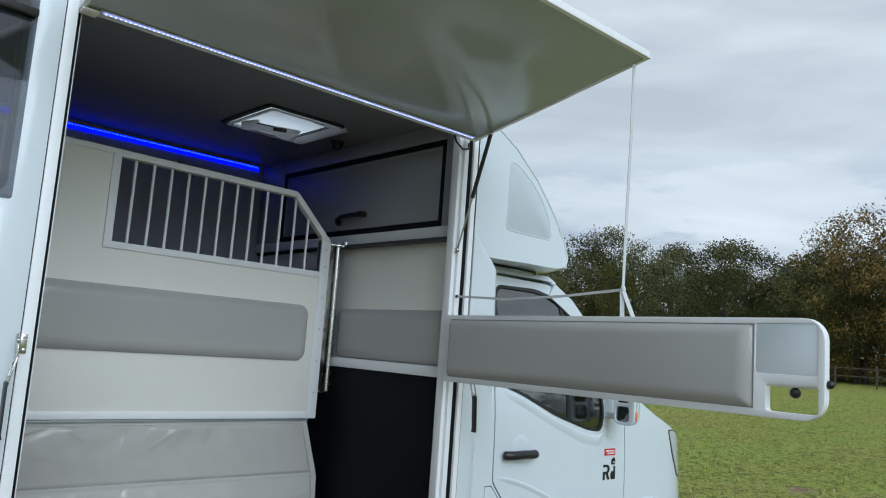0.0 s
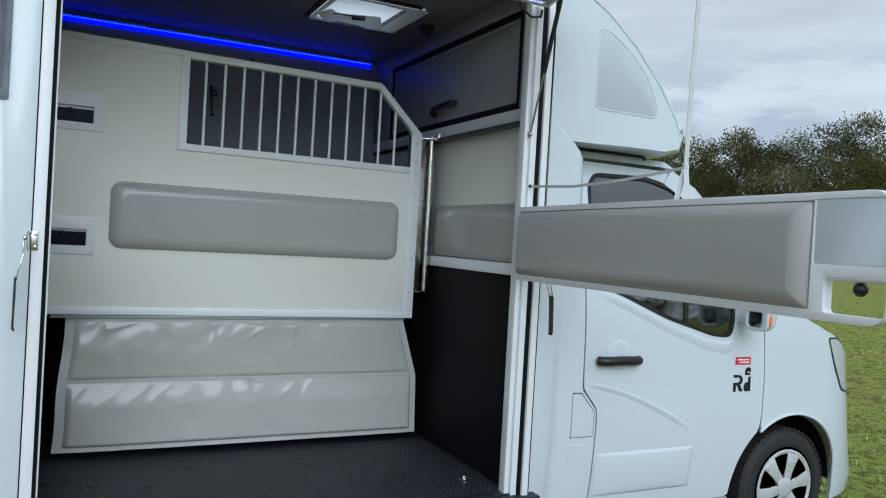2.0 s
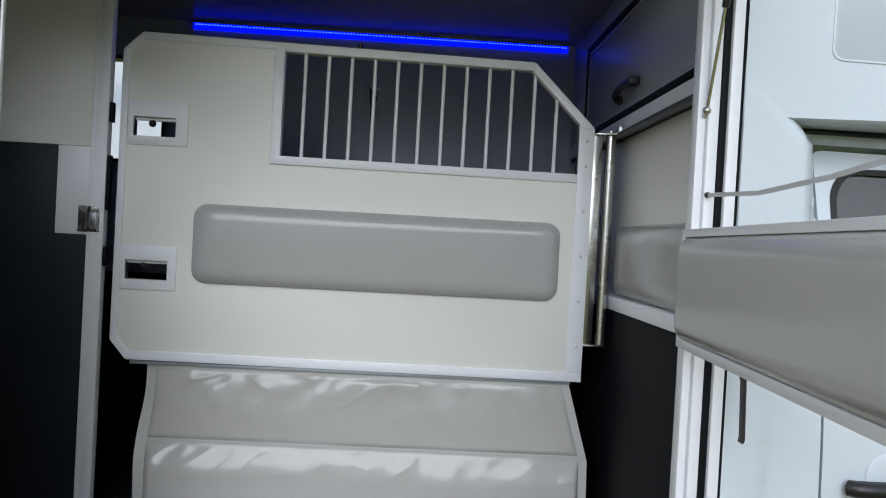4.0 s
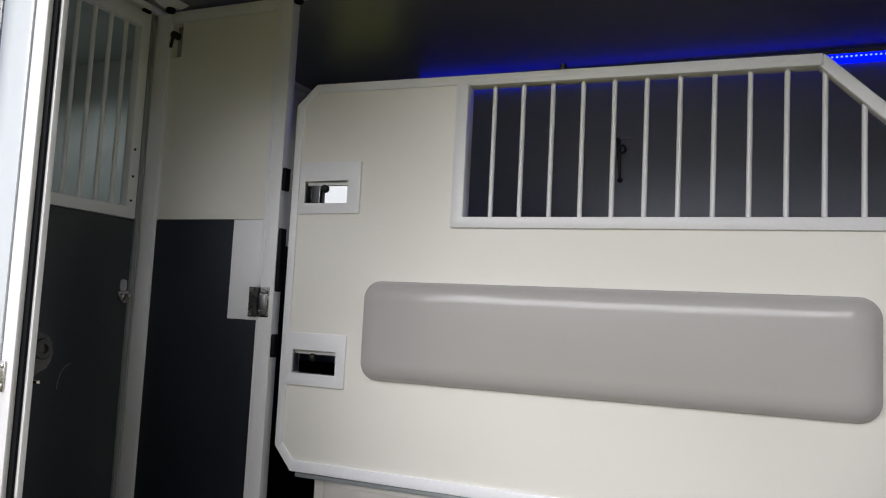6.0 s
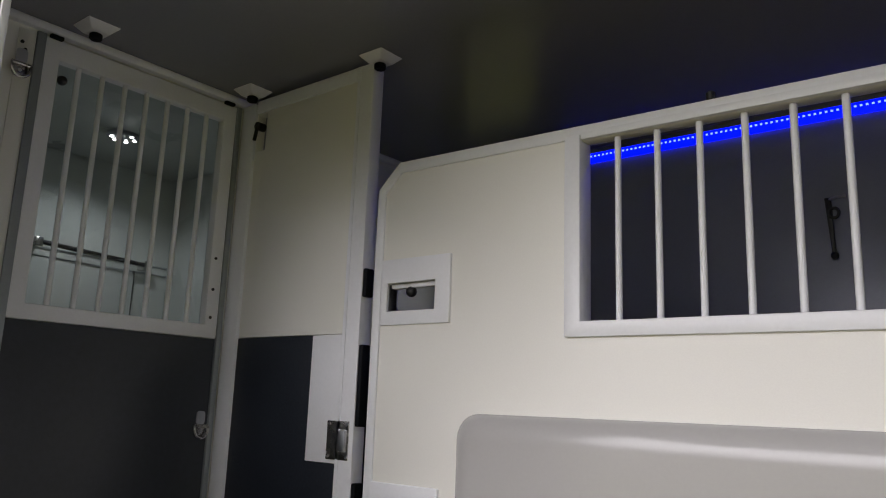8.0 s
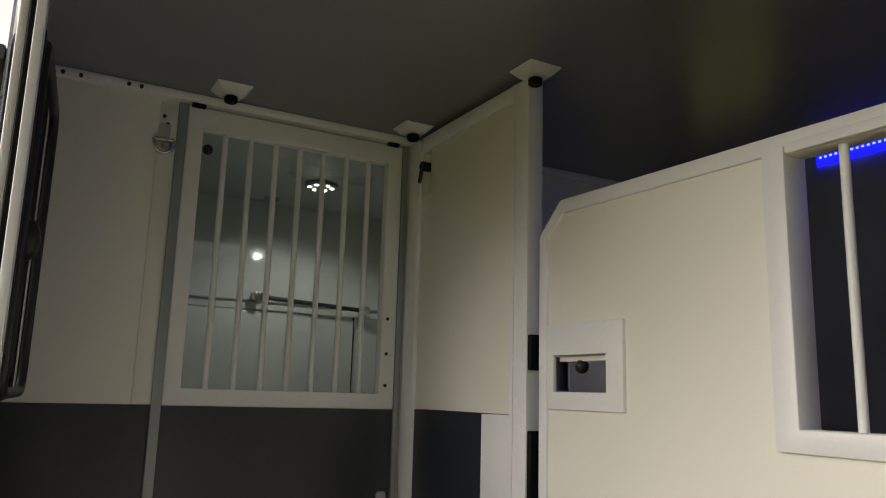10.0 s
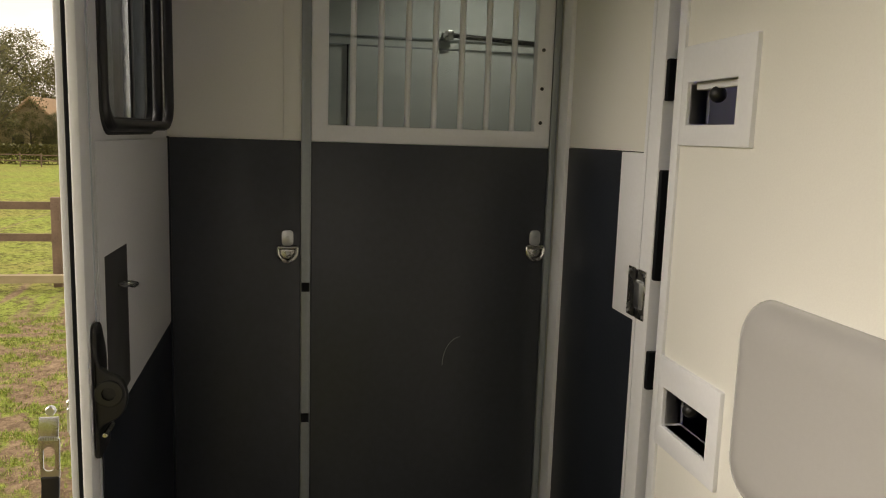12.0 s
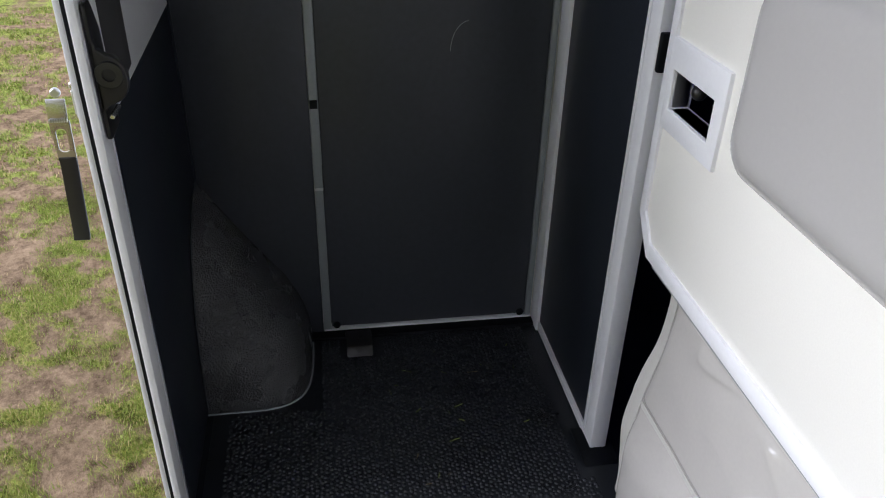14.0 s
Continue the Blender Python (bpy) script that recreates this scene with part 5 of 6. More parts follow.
for s in (-1, 1):
    part("pillar", tube([(4.06, YC + s * 0.995, 1.53), (3.75, YC + s * 0.955, 1.85), (3.58, YC + s * 0.930, 2.005), (3.44, YC + s * 0.910, 2.085)], 0, flat=(0.05, 0.085)), WHITE, van, "white windscreen pillar")
part("roof_skin", grid(lambda u, v: (2.576 + 0.88 * u, YC + 0.93 * (2 * v - 1), 2.13 + 0.03 * (1 - (2 * v - 1) ** 2)), 8, 12), WHITE, van)
part("far_flank", skin([(2.576, 0.40), (4.0, 0.40), (4.9, 0.42), (4.9, 0.9), (4.6, 1.26), (4.06, 1.53), (2.576, 1.53)], [], -0.02, 0.2, 0, lambda x, z: 2 * YC - cab_y(x, z)), WHITE, van)
part("cab_floor", box(2.60, 4.0, 0.05, 1.95, 0.55, 0.60, 0), RUBBER_AND_SHADE, van)
part("dashboard", box(3.75, 4.05, 0.08, 1.92, 1.10, 1.44, 0.05), BLACKPL, van, "black dashboard")
part("seat", join(cushion("z", rrect(3.00, 3.50, 0.18, 0.68, 0.08), 0.95, 0.12, 0.06), box(2.93, 3.06, 0.20, 0.66, 1.02, 1.62, 0.05), box(2.95, 3.03, 0.31, 0.55, 1.64, 1.84, 0.035), box(3.02, 3.48, 0.2, 0.66, 0.60, 0.949, 0.02)), SEATCLOTH, van, "dark cloth driver's seat")

# door mirror
MY0, MY1, MZ0, MZ1 = -0.268, -0.125, 1.325, 1.64
mir = part("mirror", join(plate("x", rrect(MY0, MY1, MZ0, MZ1, 0.045), [rrect(MY0 + 0.038, MY1 - 0.013, 1.455, MZ1 - 0.02, 0.02), rrect(MY0 + 0.038, MY1 - 0.013, MZ0 + 0.02, 1.432, 0.02)], 3.835, 3.86, 0.006),
                          cushion("x", rrect(MY0, MY1, MZ0, MZ1, 0.045), 3.8605, 0.085, 0.06), box(3.87, 3.93, -0.13, -0.03, 1.35, 1.39, 0.012), box(3.87, 3.93, -0.13, -0.03, 1.52, 1.56, 0.012)), WHITE, van, "white door mirror")
part("mirror_glass", plate("x", rrect(MY0 + 0.039, MY1 - 0.014, 1.456, MZ1 - 0.021, 0.02), [], 3.846, 3.852, 0.001), GLASS, mir, "mirror glass")
part("mirror_glass", plate("x", rrect(MY0 + 0.039, MY1 - 0.014, MZ0 + 0.021, 1.431, 0.02), [], 3.846, 3.852, 0.001), GLASS, mir, "mirror glass")
part("mirror_back", box(3.853, 3.858, MY0 + 0.01, MY1 - 0.01, MZ0 + 0.015, MZ1 - 0.015, 0), BLACKPL, mir)
part("indicator", ball((3.858, MY0 + 0.004, 1.385), 0.018, 0.8, 0.6, 1.9), AMBER, mir, "amber indicator lens")


# front wheels
def wheel(y, s):
    hz1 = WHZ - 0.010
    w = part("wheel", lathe([(0.200, -0.06), (0.208, -0.092), (0.230, -0.104), (0.268, -0.108), (0.285, -0.106), (0.289, -0.102), (0.308, -0.094), (0.323, -0.075), (0.327, -0.04), (0.328, 0.0), (0.327, 0.04), (0.323, 0.075), (0.29, 0.098), (0.20, 0.10)], (WHX, y, hz1), (0, 1, 0), 48), TYRE, van, "black tyre")
    for r in (0.246, 0.272):
        part("tyre_rib", lathe([(r - 0.003, -s * 0.104), (r - 0.0015, -s * 0.1095), (r + 0.0015, -s * 0.1095), (r + 0.003, -s * 0.104)], (WHX, y, hz1), (0, 1, 0), 48), TYRE, w)
    tread = bmesh.new()
    for k in range(54):
        a = 2 * math.pi * k / 54
        b2 = box(-0.014, 0.014, -0.088, 0.088, 0.320, 0.3305, 0)
        bmesh.ops.transform(b2, matrix=Matrix.Translation((WHX, y, hz1)) @ Matrix.Rotation(a, 4, "Y"), verts=b2.verts)
        tmp = bpy.data.meshes.new("tmp")
        b2.to_mesh(tmp)
        b2.free()
        tread.from_mesh(tmp)
        bpy.data.meshes.remove(tmp)
    part("tread", tread, TYRE, w, "", 0)
    fy = y - s * 0.100
    part("rim", lathe([(0.200, 0.024), (0.204, s * 0.030), (0.196, s * 0.034), (0.185, s * 0.05), (0.06, s * 0.055)], (WHX, fy - s * 0.006, hz1), (0, 1, 0), 48), DARKPLATE, w)
    part("rim_ring", lathe([(0.200, s * 0.02), (0.215, s * 0.004), (0.214, -s * 0.008), (0.205, -s * 0.011), (0.190, -s * 0.004), (0.186, s * 0.014)], (WHX, fy, hz1), (0, 1, 0), 48), SILVER, w)
    c = Vector((WHX, hz1))
    for k in range(6):
        a = math.pi * 2 * k / 6 + 0.2
        d, q = Vector((math.cos(a), math.sin(a))), Vector((-math.sin(a), math.cos(a)))
        o = [c + d * 0.045 - q * 0.028, c + d * 0.11 - q * 0.030, c + d * 0.190 - q * 0.047, c + d * 0.197, c + d * 0.190 + q * 0.047, c + d * 0.11 + q * 0.030, c + d * 0.045 + q * 0.028]
        part("spoke", plate("y", [tuple(p) for p in o], [], fy - s * 0.010, fy + s * 0.012, 0.006), SILVER, w, "silver wheel trim spoke")
        b = c + (d * math.cos(0.5) + q * math.sin(0.5)) * 0.066
        part("bolt_cap", lathe([(0.010, 0.0), (0.010, -s * 0.006), (0.004, -s * 0.009)], (b.x, fy - s * 0.002, b.y), (0, 1, 0), 10), DARKPLATE, w)
    part("hub_cap", lathe([(0.055, s * 0.01), (0.055, -s * 0.014), (0.04, -s * 0.020), (0.01, -s * 0.022)], (WHX, fy, hz1), (0, 1, 0), 24), SILVER, w)


wheel(0.10, 1)
wheel(1.90, -1)

# stickers on the wing
part("sticker", skin(rect(3.875, 3.985, 1.128, 1.168), [], 0.002, 0.2, -0.003), REDSTICK, van, "red rectangular sticker")
for k, z in enumerate((1.155, 1.141)):
    part("sticker_print", skin(rect(3.888 + 0.012 * k, 3.972, z - 0.004, z + 0.003), [], 0.001, 0.2, -0.0045), FRAME, van)


def logo_block(poly):
    poly = [(3.868 + (x - 3.870) * 1.22, z) for x, z in poly]
    part("emblem", skin(poly, [], 0.0015, 0.3, -0.003), INK, van, "black emblem shape")


logo_block([(3.870, 0.985), (3.886, 0.985), (3.886, 1.018), (3.893, 1.018), (3.908, 0.985), (3.927, 0.985), (3.910, 1.022), (3.921, 1.030), (3.925, 1.045), (3.921, 1.062), (3.908, 1.073), (3.870, 1.075),
            (3.870, 1.060), (3.901, 1.060), (3.908, 1.052), (3.908, 1.042), (3.901, 1.033), (3.870, 1.033)])
logo_block([(3.938, 1.072), (3.968, 1.072), (3.968, 1.083), (3.950, 1.083), (3.950, 1.089), (3.971, 1.089), (3.969, 1.106), (3.955, 1.114), (3.941, 1.106), (3.936, 1.092)])
logo_block([(3.940, 0.985), (3.972, 0.985), (3.972, 1.062), (3.958, 1.062), (3.958, 1.034), (3.942, 1.032), (3.934, 1.018), (3.934, 0.996)])

# ---- overcab fairing ----
fairing_prof = [(2.60, 2.905), (2.72, 2.868), (2.90, 2.782), (3.08, 2.652), (3.25, 2.475), (3.36, 2.32), (3.395, 2.235), (3.38, 2.18), (3.30, 2.16), (2.60, 2.16)]


def fairing(u, v):
    k = u * (len(fairing_prof) - 1)
    i = min(int(k), len(fairing_prof) - 2)
    x, z = [fairing_prof[i][n] + (fairing_prof[i + 1][n] - fairing_prof[i][n]) * (k - i) for n in (0, 1)]
    s = 2 * v - 1
    e = (1 - abs(s) ** 7)
    cx, cz = 2.576, 2.42
    fwd = min(1.0, max(0.0, (x - 2.576) / 0.5))
    k2 = 0.955 + 0.045 * e
    bow = 0.16 * (1 - s * s) * max(0, (x - 2.7) / 0.7)
    return (cx + (x - cx) * k2 + bow, YC + 1.105 * math.copysign(1 - (1 - abs(s)) ** 1.35, s), cz + (z - cz) * (1 - 0.045 * (1 - e) * fwd))


fair = thing("overcab_fairing", "white moulded overcab fairing with a flat side panel", "fairing", (2.9, YC, 2.14))
part("shell", grid(fairing, 54, 40), WHITE, fair, smooth=50)
for s in (0.0, 1.0):
    pts = [fairing(k / 54, s) for k in range(55)]
    bm = bmesh.new()
    bm.faces.new([bm.verts.new(p) for p in pts])
    part("side_cap", bm, WHITE, fair)
fw = rounded([(2.836, 2.33), (3.205, 2.325), (3.185, 2.41), (3.12, 2.52), (3.02, 2.615), (2.90, 2.685), (2.84, 2.695)], 0.035, 5)
part("rim_bead", tube([Vector(fairing(k / 54, 0.0)) + Vector((0, 0.002, 0)) for k in range(0, 44)], 0.007, 8), WHITE, fair, "", 70)
part("side_panel", plate("y", fw, [], YC - 1.105 - 0.0015, YC - 1.105 + 0.004, 0.001), WHITE_DIMMED, fair, "white recessed side panel, greyed for its dimmer reflection")
part("side_panel_lip", plate("y", shrink(fw, -0.007), [shrink(fw, 0.001)], YC - 1.105 - 0.0036, YC - 1.105 + 0.003, 0.0025), WHITE, fair)
part("drip_rail", skin([(2.84, 2.124), (3.42, 2.122), (3.49, 2.100), (3.50, 2.120), (3.44, 2.152), (2.84, 2.156)], [], 0.05, 0.1, -0.006), WHITE, fair, "white roof drip rail")
part("base_seal", tube([(2.82, 0.035, 2.158), (3.25, 0.040, 2.154), (3.36, 0.13, 2.148)], 0.006, 8), RUBBER_AND_SHADE, fair, "black rubber seal")

van.matrix_basis = VAN_AT @ van.matrix_basis
fair.matrix_basis = Matrix.Translation((0.022, 0.035, 0.0)) @ fair.matrix_basis

# ---- ground ----
def ground_z(x, y):
    """Level behind the horsebox, rising gently ahead of it."""
    return -0.035 + 0.026 * (x + math.sqrt(x * x + 1.0)) / 2


def grassy(x, y):
    """Share of grass, from 0 (trodden mud) to 1: patchy beside the horsebox, meadow further off."""
    d = math.hypot(x + 1.5, y + 1.5)
    bias = 0.44 * min(1.0, max(0.0, (d - 4.5) / 6.0)) + 0.12 * min(1.0, max(0.0, (x - 3.0) / 3.0))
    for px, py, r in ((7.9, -0.15, 0.85), (9.4, -0.9, 0.7), (10.2, 1.4, 0.3)):     # trodden bare patches
        bias -= 0.75 * math.exp(-((x - px) ** 2 + (y - py) ** 2) / (r * r))
    n1 = noise.fractal(Vector((x * 3.4, y * 3.4, 2.0)), 0.60, 2.2, 5) * 0.42 + noise.fractal(Vector((x * 9.0, y * 9.0, 7.0)), 0.7, 2.0, 3) * 0.36
    return min(1.0, max(0.0, 0.5 + (n1 + bias - 0.04) * 1.9))


def ground_mat():
    m = bpy.data.materials.new("muddy_grass")
    m.use_nodes = True
    n, l = m.node_tree.nodes, m.node_tree.links
    b = n["Principled BSDF"]
    co = n.new("ShaderNodeNewGeometry")

    def nz(scale, detail, rough=0.55):
        t = n.new("ShaderNodeTexNoise")
        t.inputs["Scale"].default_value, t.inputs["Detail"].default_value, t.inputs["Roughness"].default_value = scale, detail, rough
        l.new(co.outputs["Position"], t.inputs["Vector"])
        return t

    def ramp(src, p0, p1, c0, c1):
        r = n.new("ShaderNodeValToRGB")
        r.color_ramp.elements[0].position, r.color_ramp.elements[0].color = p0, (*c0, 1)
        r.color_ramp.elements[1].position, r.color_ramp.elements[1].color = p1, (*c1, 1)
        l.new(src, r.inputs["Fac"])
        return r.outputs["Color"]

    def math2(op, a, b2):
        k = n.new("ShaderNodeMath")
        k.operation = op
        for i, v in enumerate((a, b2)):
            if isinstance(v, float):
                k.inputs[i].default_value = v
            else:
                l.new(v, k.inputs[i])
        return k.outputs[0]

    def mixc(f, a, b2):
        k = n.new("ShaderNodeMix")
        k.data_type = "RGBA"
        l.new(f, k.inputs["Factor"])
        l.new(a, k.inputs["A"])
        l.new(b2, k.inputs["B"])
        return k.outputs["Result"]

    fine, mid, broad = nz(60, 6, 0.8), nz(13, 10, 0.8), nz(0.35, 6, 0.6)
    fresh = ramp(fine.outputs["Fac"], 0.34, 0.60, (0.13, 0.168, 0.030), (0.43, 0.52, 0.115))
    tired = ramp(fine.outputs["Fac"], 0.34, 0.60, (0.145, 0.133, 0.036), (0.50, 0.455, 0.145))
    green = mixc(ramp(broad.outputs["Fac"], 0.42, 0.66, (0, 0, 0), (1, 1, 1)), fresh, tired)
    mud = ramp(mid.outputs["Fac"], 0.36, 0.64, (0.13, 0.086, 0.054), (0.48, 0.35, 0.23))
    at = n.new("ShaderNodeAttribute")
    at.attribute_name = "grassy"
    edge_n = math2("MULTIPLY", math2("SUBTRACT", mid.outputs["Fac"], 0.5), 1.3)
    edge_f = math2("MULTIPLY", math2("SUBTRACT", fine.outputs["Fac"], 0.5), 0.9)
    share = math2("ADD", at.outputs["Fac"], math2("ADD", edge_n, edge_f))
    clump = nz(10.0, 8, 0.75)
    tone = mixc(ramp(clump.outputs["Fac"], 0.432, 0.50, (0, 0, 0), (1, 1, 1)), ramp(fine.outputs["Fac"], 0.35, 0.65, (0.060, 0.064, 0.018), (0.23, 0.245, 0.058)), green)
    hoof = nz(3.6, 9, 0.82)                 # hoof-turned clods of dark soil among the grass
    soil = ramp(fine.outputs["Fac"], 0.35, 0.65, (0.045, 0.040, 0.022), (0.17, 0.13, 0.075))
    tone = mixc(ramp(hoof.outputs["Fac"], 0.545, 0.585, (0, 0, 0), (0.7, 0.7, 0.7)), tone, soil)
    l.new(mixc(ramp(share, 0.40, 0.70, (0, 0, 0), (1, 1, 1)), mud, tone), b.inputs["Base Color"])
    b.inputs["Roughness"].default_value = 0.85
    b.inputs["Specular IOR Level"].default_value = 0.06
    bp = n.new("ShaderNodeBump")
    bp.inputs["Strength"].default_value, bp.inputs["Distance"].default_value = 0.8, 0.04
    l.new(math2("ADD", mid.outputs["Fac"], math2("MULTIPLY", fine.outputs["Fac"], 0.5)), bp.inputs["Height"])
    l.new(bp.outputs["Normal"], b.inputs["Normal"])
    return m


GROUND = ground_mat()
gb = bmesh.new()
coords = sorted(set([-3000, -800, -300, -120, -60, -35, -22] + list(np.arange(-14, -7, 0.5)) + list(np.arange(-7, -3, 0.1)) + list(np.arange(-3, 0.9, 0.045)) + list(np.arange(1, 4.6, 0.5)) + list(np.arange(5, 13, 0.16)) + list(np.arange(13, 30.1, 0.5)) + [36, 45, 60, 90, 150, 300, 800, 3000]))
coordsy = sorted(set([-3000, -800, -300, -120, -60, -30, -18] + list(np.arange(-12, -6, 0.5)) + list(np.arange(-6, -2.2, 0.1)) + list(np.arange(-2.2, 0.4, 0.045)) + list(np.arange(0.5, 3.4, 0.16)) + list(np.arange(3.5, 20.1, 0.5)) + [30, 45, 60, 90, 150, 300, 800, 3000]))
gv, share_of = {}, []


def ground_at(x, y):
    d = max(0.0, 1 - math.hypot(x - 2, y) / 30)
    lump = 0.05 * noise.noise(Vector((x * 0.5, y * 0.5, 0))) * d + 0.03 * noise.noise(Vector((x * 1.7, y * 1.7, 3))) * d + 0.016 * noise.noise(Vector((x * 6, y * 6, 5))) * d + 0.010 * noise.noise(Vector((x * 14, y * 14, 6))) * d
    return ground_z(x, y) + lump - (0.05 if -2 < x < 5.5 and -0.2 < y < 2.3 else 0)


for i, x in enumerate(coords):
    for j, y in enumerate(coordsy):
        gv[i, j] = gb.verts.new((x, y, ground_at(x, y)))
        share_of.append(grassy(x, y))
for i in range(len(coords) - 1):
    for j in range(len(coordsy) - 1):
        gb.faces.new((gv[i, j], gv[i + 1, j], gv[i + 1, j + 1], gv[i, j + 1]))
gob = structure("ground", gb, GROUND, "muddy field with patchy green grass", "ground", 80)
attr = gob.data.attributes.new("grassy", "FLOAT", "POINT")
attr.data.foreach_set("value", share_of)


def leaf_mat(name, a, b):
    """Foliage whose colour varies from clump to clump."""
    m = bpy.data.materials.new(name)
    m.use_nodes = True
    n, l = m.node_tree.nodes, m.node_tree.links
    p = n["Principled BSDF"]
    g = n.new("ShaderNodeNewGeometry")
    r = n.new("ShaderNodeMix")
    r.data_type = "RGBA"
    r.inputs["A"].default_value, r.inputs["B"].default_value = (*a, 1), (*b, 1)
    l.new(g.outputs["Random Per Island"], r.inputs["Factor"])
    l.new(r.outputs["Result"], p.inputs["Base Color"])
    p.inputs["Roughness"].default_value = 0.6
    p.inputs["Specular IOR Level"].default_value = 0.25
    return m


LEAF_G = leaf_mat("green_leaves", (0.050, 0.058, 0.021), (0.155, 0.157, 0.053))
LEAF_D = leaf_mat("dark_green_leaves", (0.042, 0.050, 0.019), (0.125, 0.130, 0.044))
LEAF_O = leaf_mat("autumn_leaves", (0.092, 0.088, 0.026), (0.32, 0.190, 0.050))
LEAF_B = leaf_mat("turning_leaves", (0.062, 0.065, 0.022), (0.178, 0.160, 0.050))
def blade_mat():
    """Grass blades: mostly green, some dry straw."""
    m = leaf_mat("grass_blades", (0.15, 0.20, 0.034), (0.44, 0.52, 0.11))
    n, l = m.node_tree.nodes, m.node_tree.links
    mixer = n["Principled BSDF"].inputs["Base Color"].links[0].from_node
    geo = mixer.inputs["Factor"].links[0].from_node
    step = n.new("ShaderNodeMath")
    step.operation = "GREATER_THAN"
    step.inputs[1].default_value = 0.86
    straw = n.new("ShaderNodeMix")
    straw.data_type = "RGBA"
    straw.inputs["B"].default_value = (0.55, 0.43, 0.22, 1)
    l.new(geo.outputs["Random Per Island"], step.inputs[0])
    l.new(step.outputs[0], straw.inputs["Factor"])
    l.new(mixer.outputs["Result"], straw.inputs["A"])
    l.new(straw.outputs["Result"], n["Principled BSDF"].inputs["Base Color"])
    return m


BLADE = blade_mat()
BARK = mat("tree_bark", (0.07, 0.055, 0.042), 0.9, vary=0.3, scale=8, bump=0.6, bump_scale=30)
TIMBER = mat("weathered_timber", (0.20, 0.135, 0.098), 0.8, vary=0.3, scale=5, fine=60, bump=0.4, bump_scale=60)
DARKTIMBER = mat("dark_timber", (0.085, 0.066, 0.05), 0.8, vary=0.3, scale=5, fine=60, bump=0.4, bump_scale=60)
PALEWOOD = mat("pale_timber", (0.40, 0.32, 0.20), 0.8, vary=0.2, scale=5, bump=0.3)
ROOF = mat("clay_roof", (0.46, 0.31, 0.19), 0.8, vary=0.2, scale=3, bump=0.3, bump_scale=20)
RENDERW = mat("pale_house_wall", (0.55, 0.50, 0.42), 0.85, vary=0.08, scale=2)

# grass tufts, where the field is seen from close by
rng = random.Random(7)
verts, faces = [], []


def tufts(count, x0, x1, y0, y1, hmin, hmax, blades, wmin=0.0025, wmax=0.006, near=0.0):
    made = 0
    while made < count:
        x, y = rng.uniform(x0, x1) if not near else x0 + (x1 - x0) * rng.random() ** near, rng.uniform(y0, y1)
        if -1.6 < x < 5.2 and -0.15 < y < 2.2:
            continue
        if grassy(x, y) < rng.uniform(0.25, 0.95):
            continue
        made += 1
        z = ground_at(x, y)
        for _ in range(blades):
            a = rng.uniform(0, 6.28)
            h, w = rng.uniform(hmin, hmax), rng.uniform(wmin, wmax)
            bx, by = x + rng.uniform(-0.04, 0.04), y + rng.uniform(-0.04, 0.04)
            lx, ly = math.cos(a) * h * 0.8, math.sin(a) * h * 0.8
            k = len(verts)
            verts.extend([(bx - w * math.sin(a), by + w * math.cos(a), z - 0.008), (bx + w * math.sin(a), by - w * math.cos(a), z - 0.008), (bx + lx, by + ly, z + h)])
            faces.append((k, k + 1, k + 2))


tufts(15000, -2.6, 0.35, -1.8, -0.2, 0.006, 0.022, 6, 0.0012, 0.0030)
tufts(9000, -7, -2.6, -3.6, -0.6, 0.008, 0.026, 5, 0.003, 0.007)
tufts(17000, 4.6, 26, -4, 7, 0.008, 0.026, 5, 0.002, 0.006, 1.9)
tufts(6000, 5, 36, -5, 10, 0.022, 0.055, 9, 0.004, 0.010, 1.4)
me = bpy.data.meshes.new("grass")
me.from_pydata(verts, [], faces)
me.materials.append(BLADE)
tagged(new("grass", me), "short green grass tufts in the muddy field", "grass", "", "stuff")


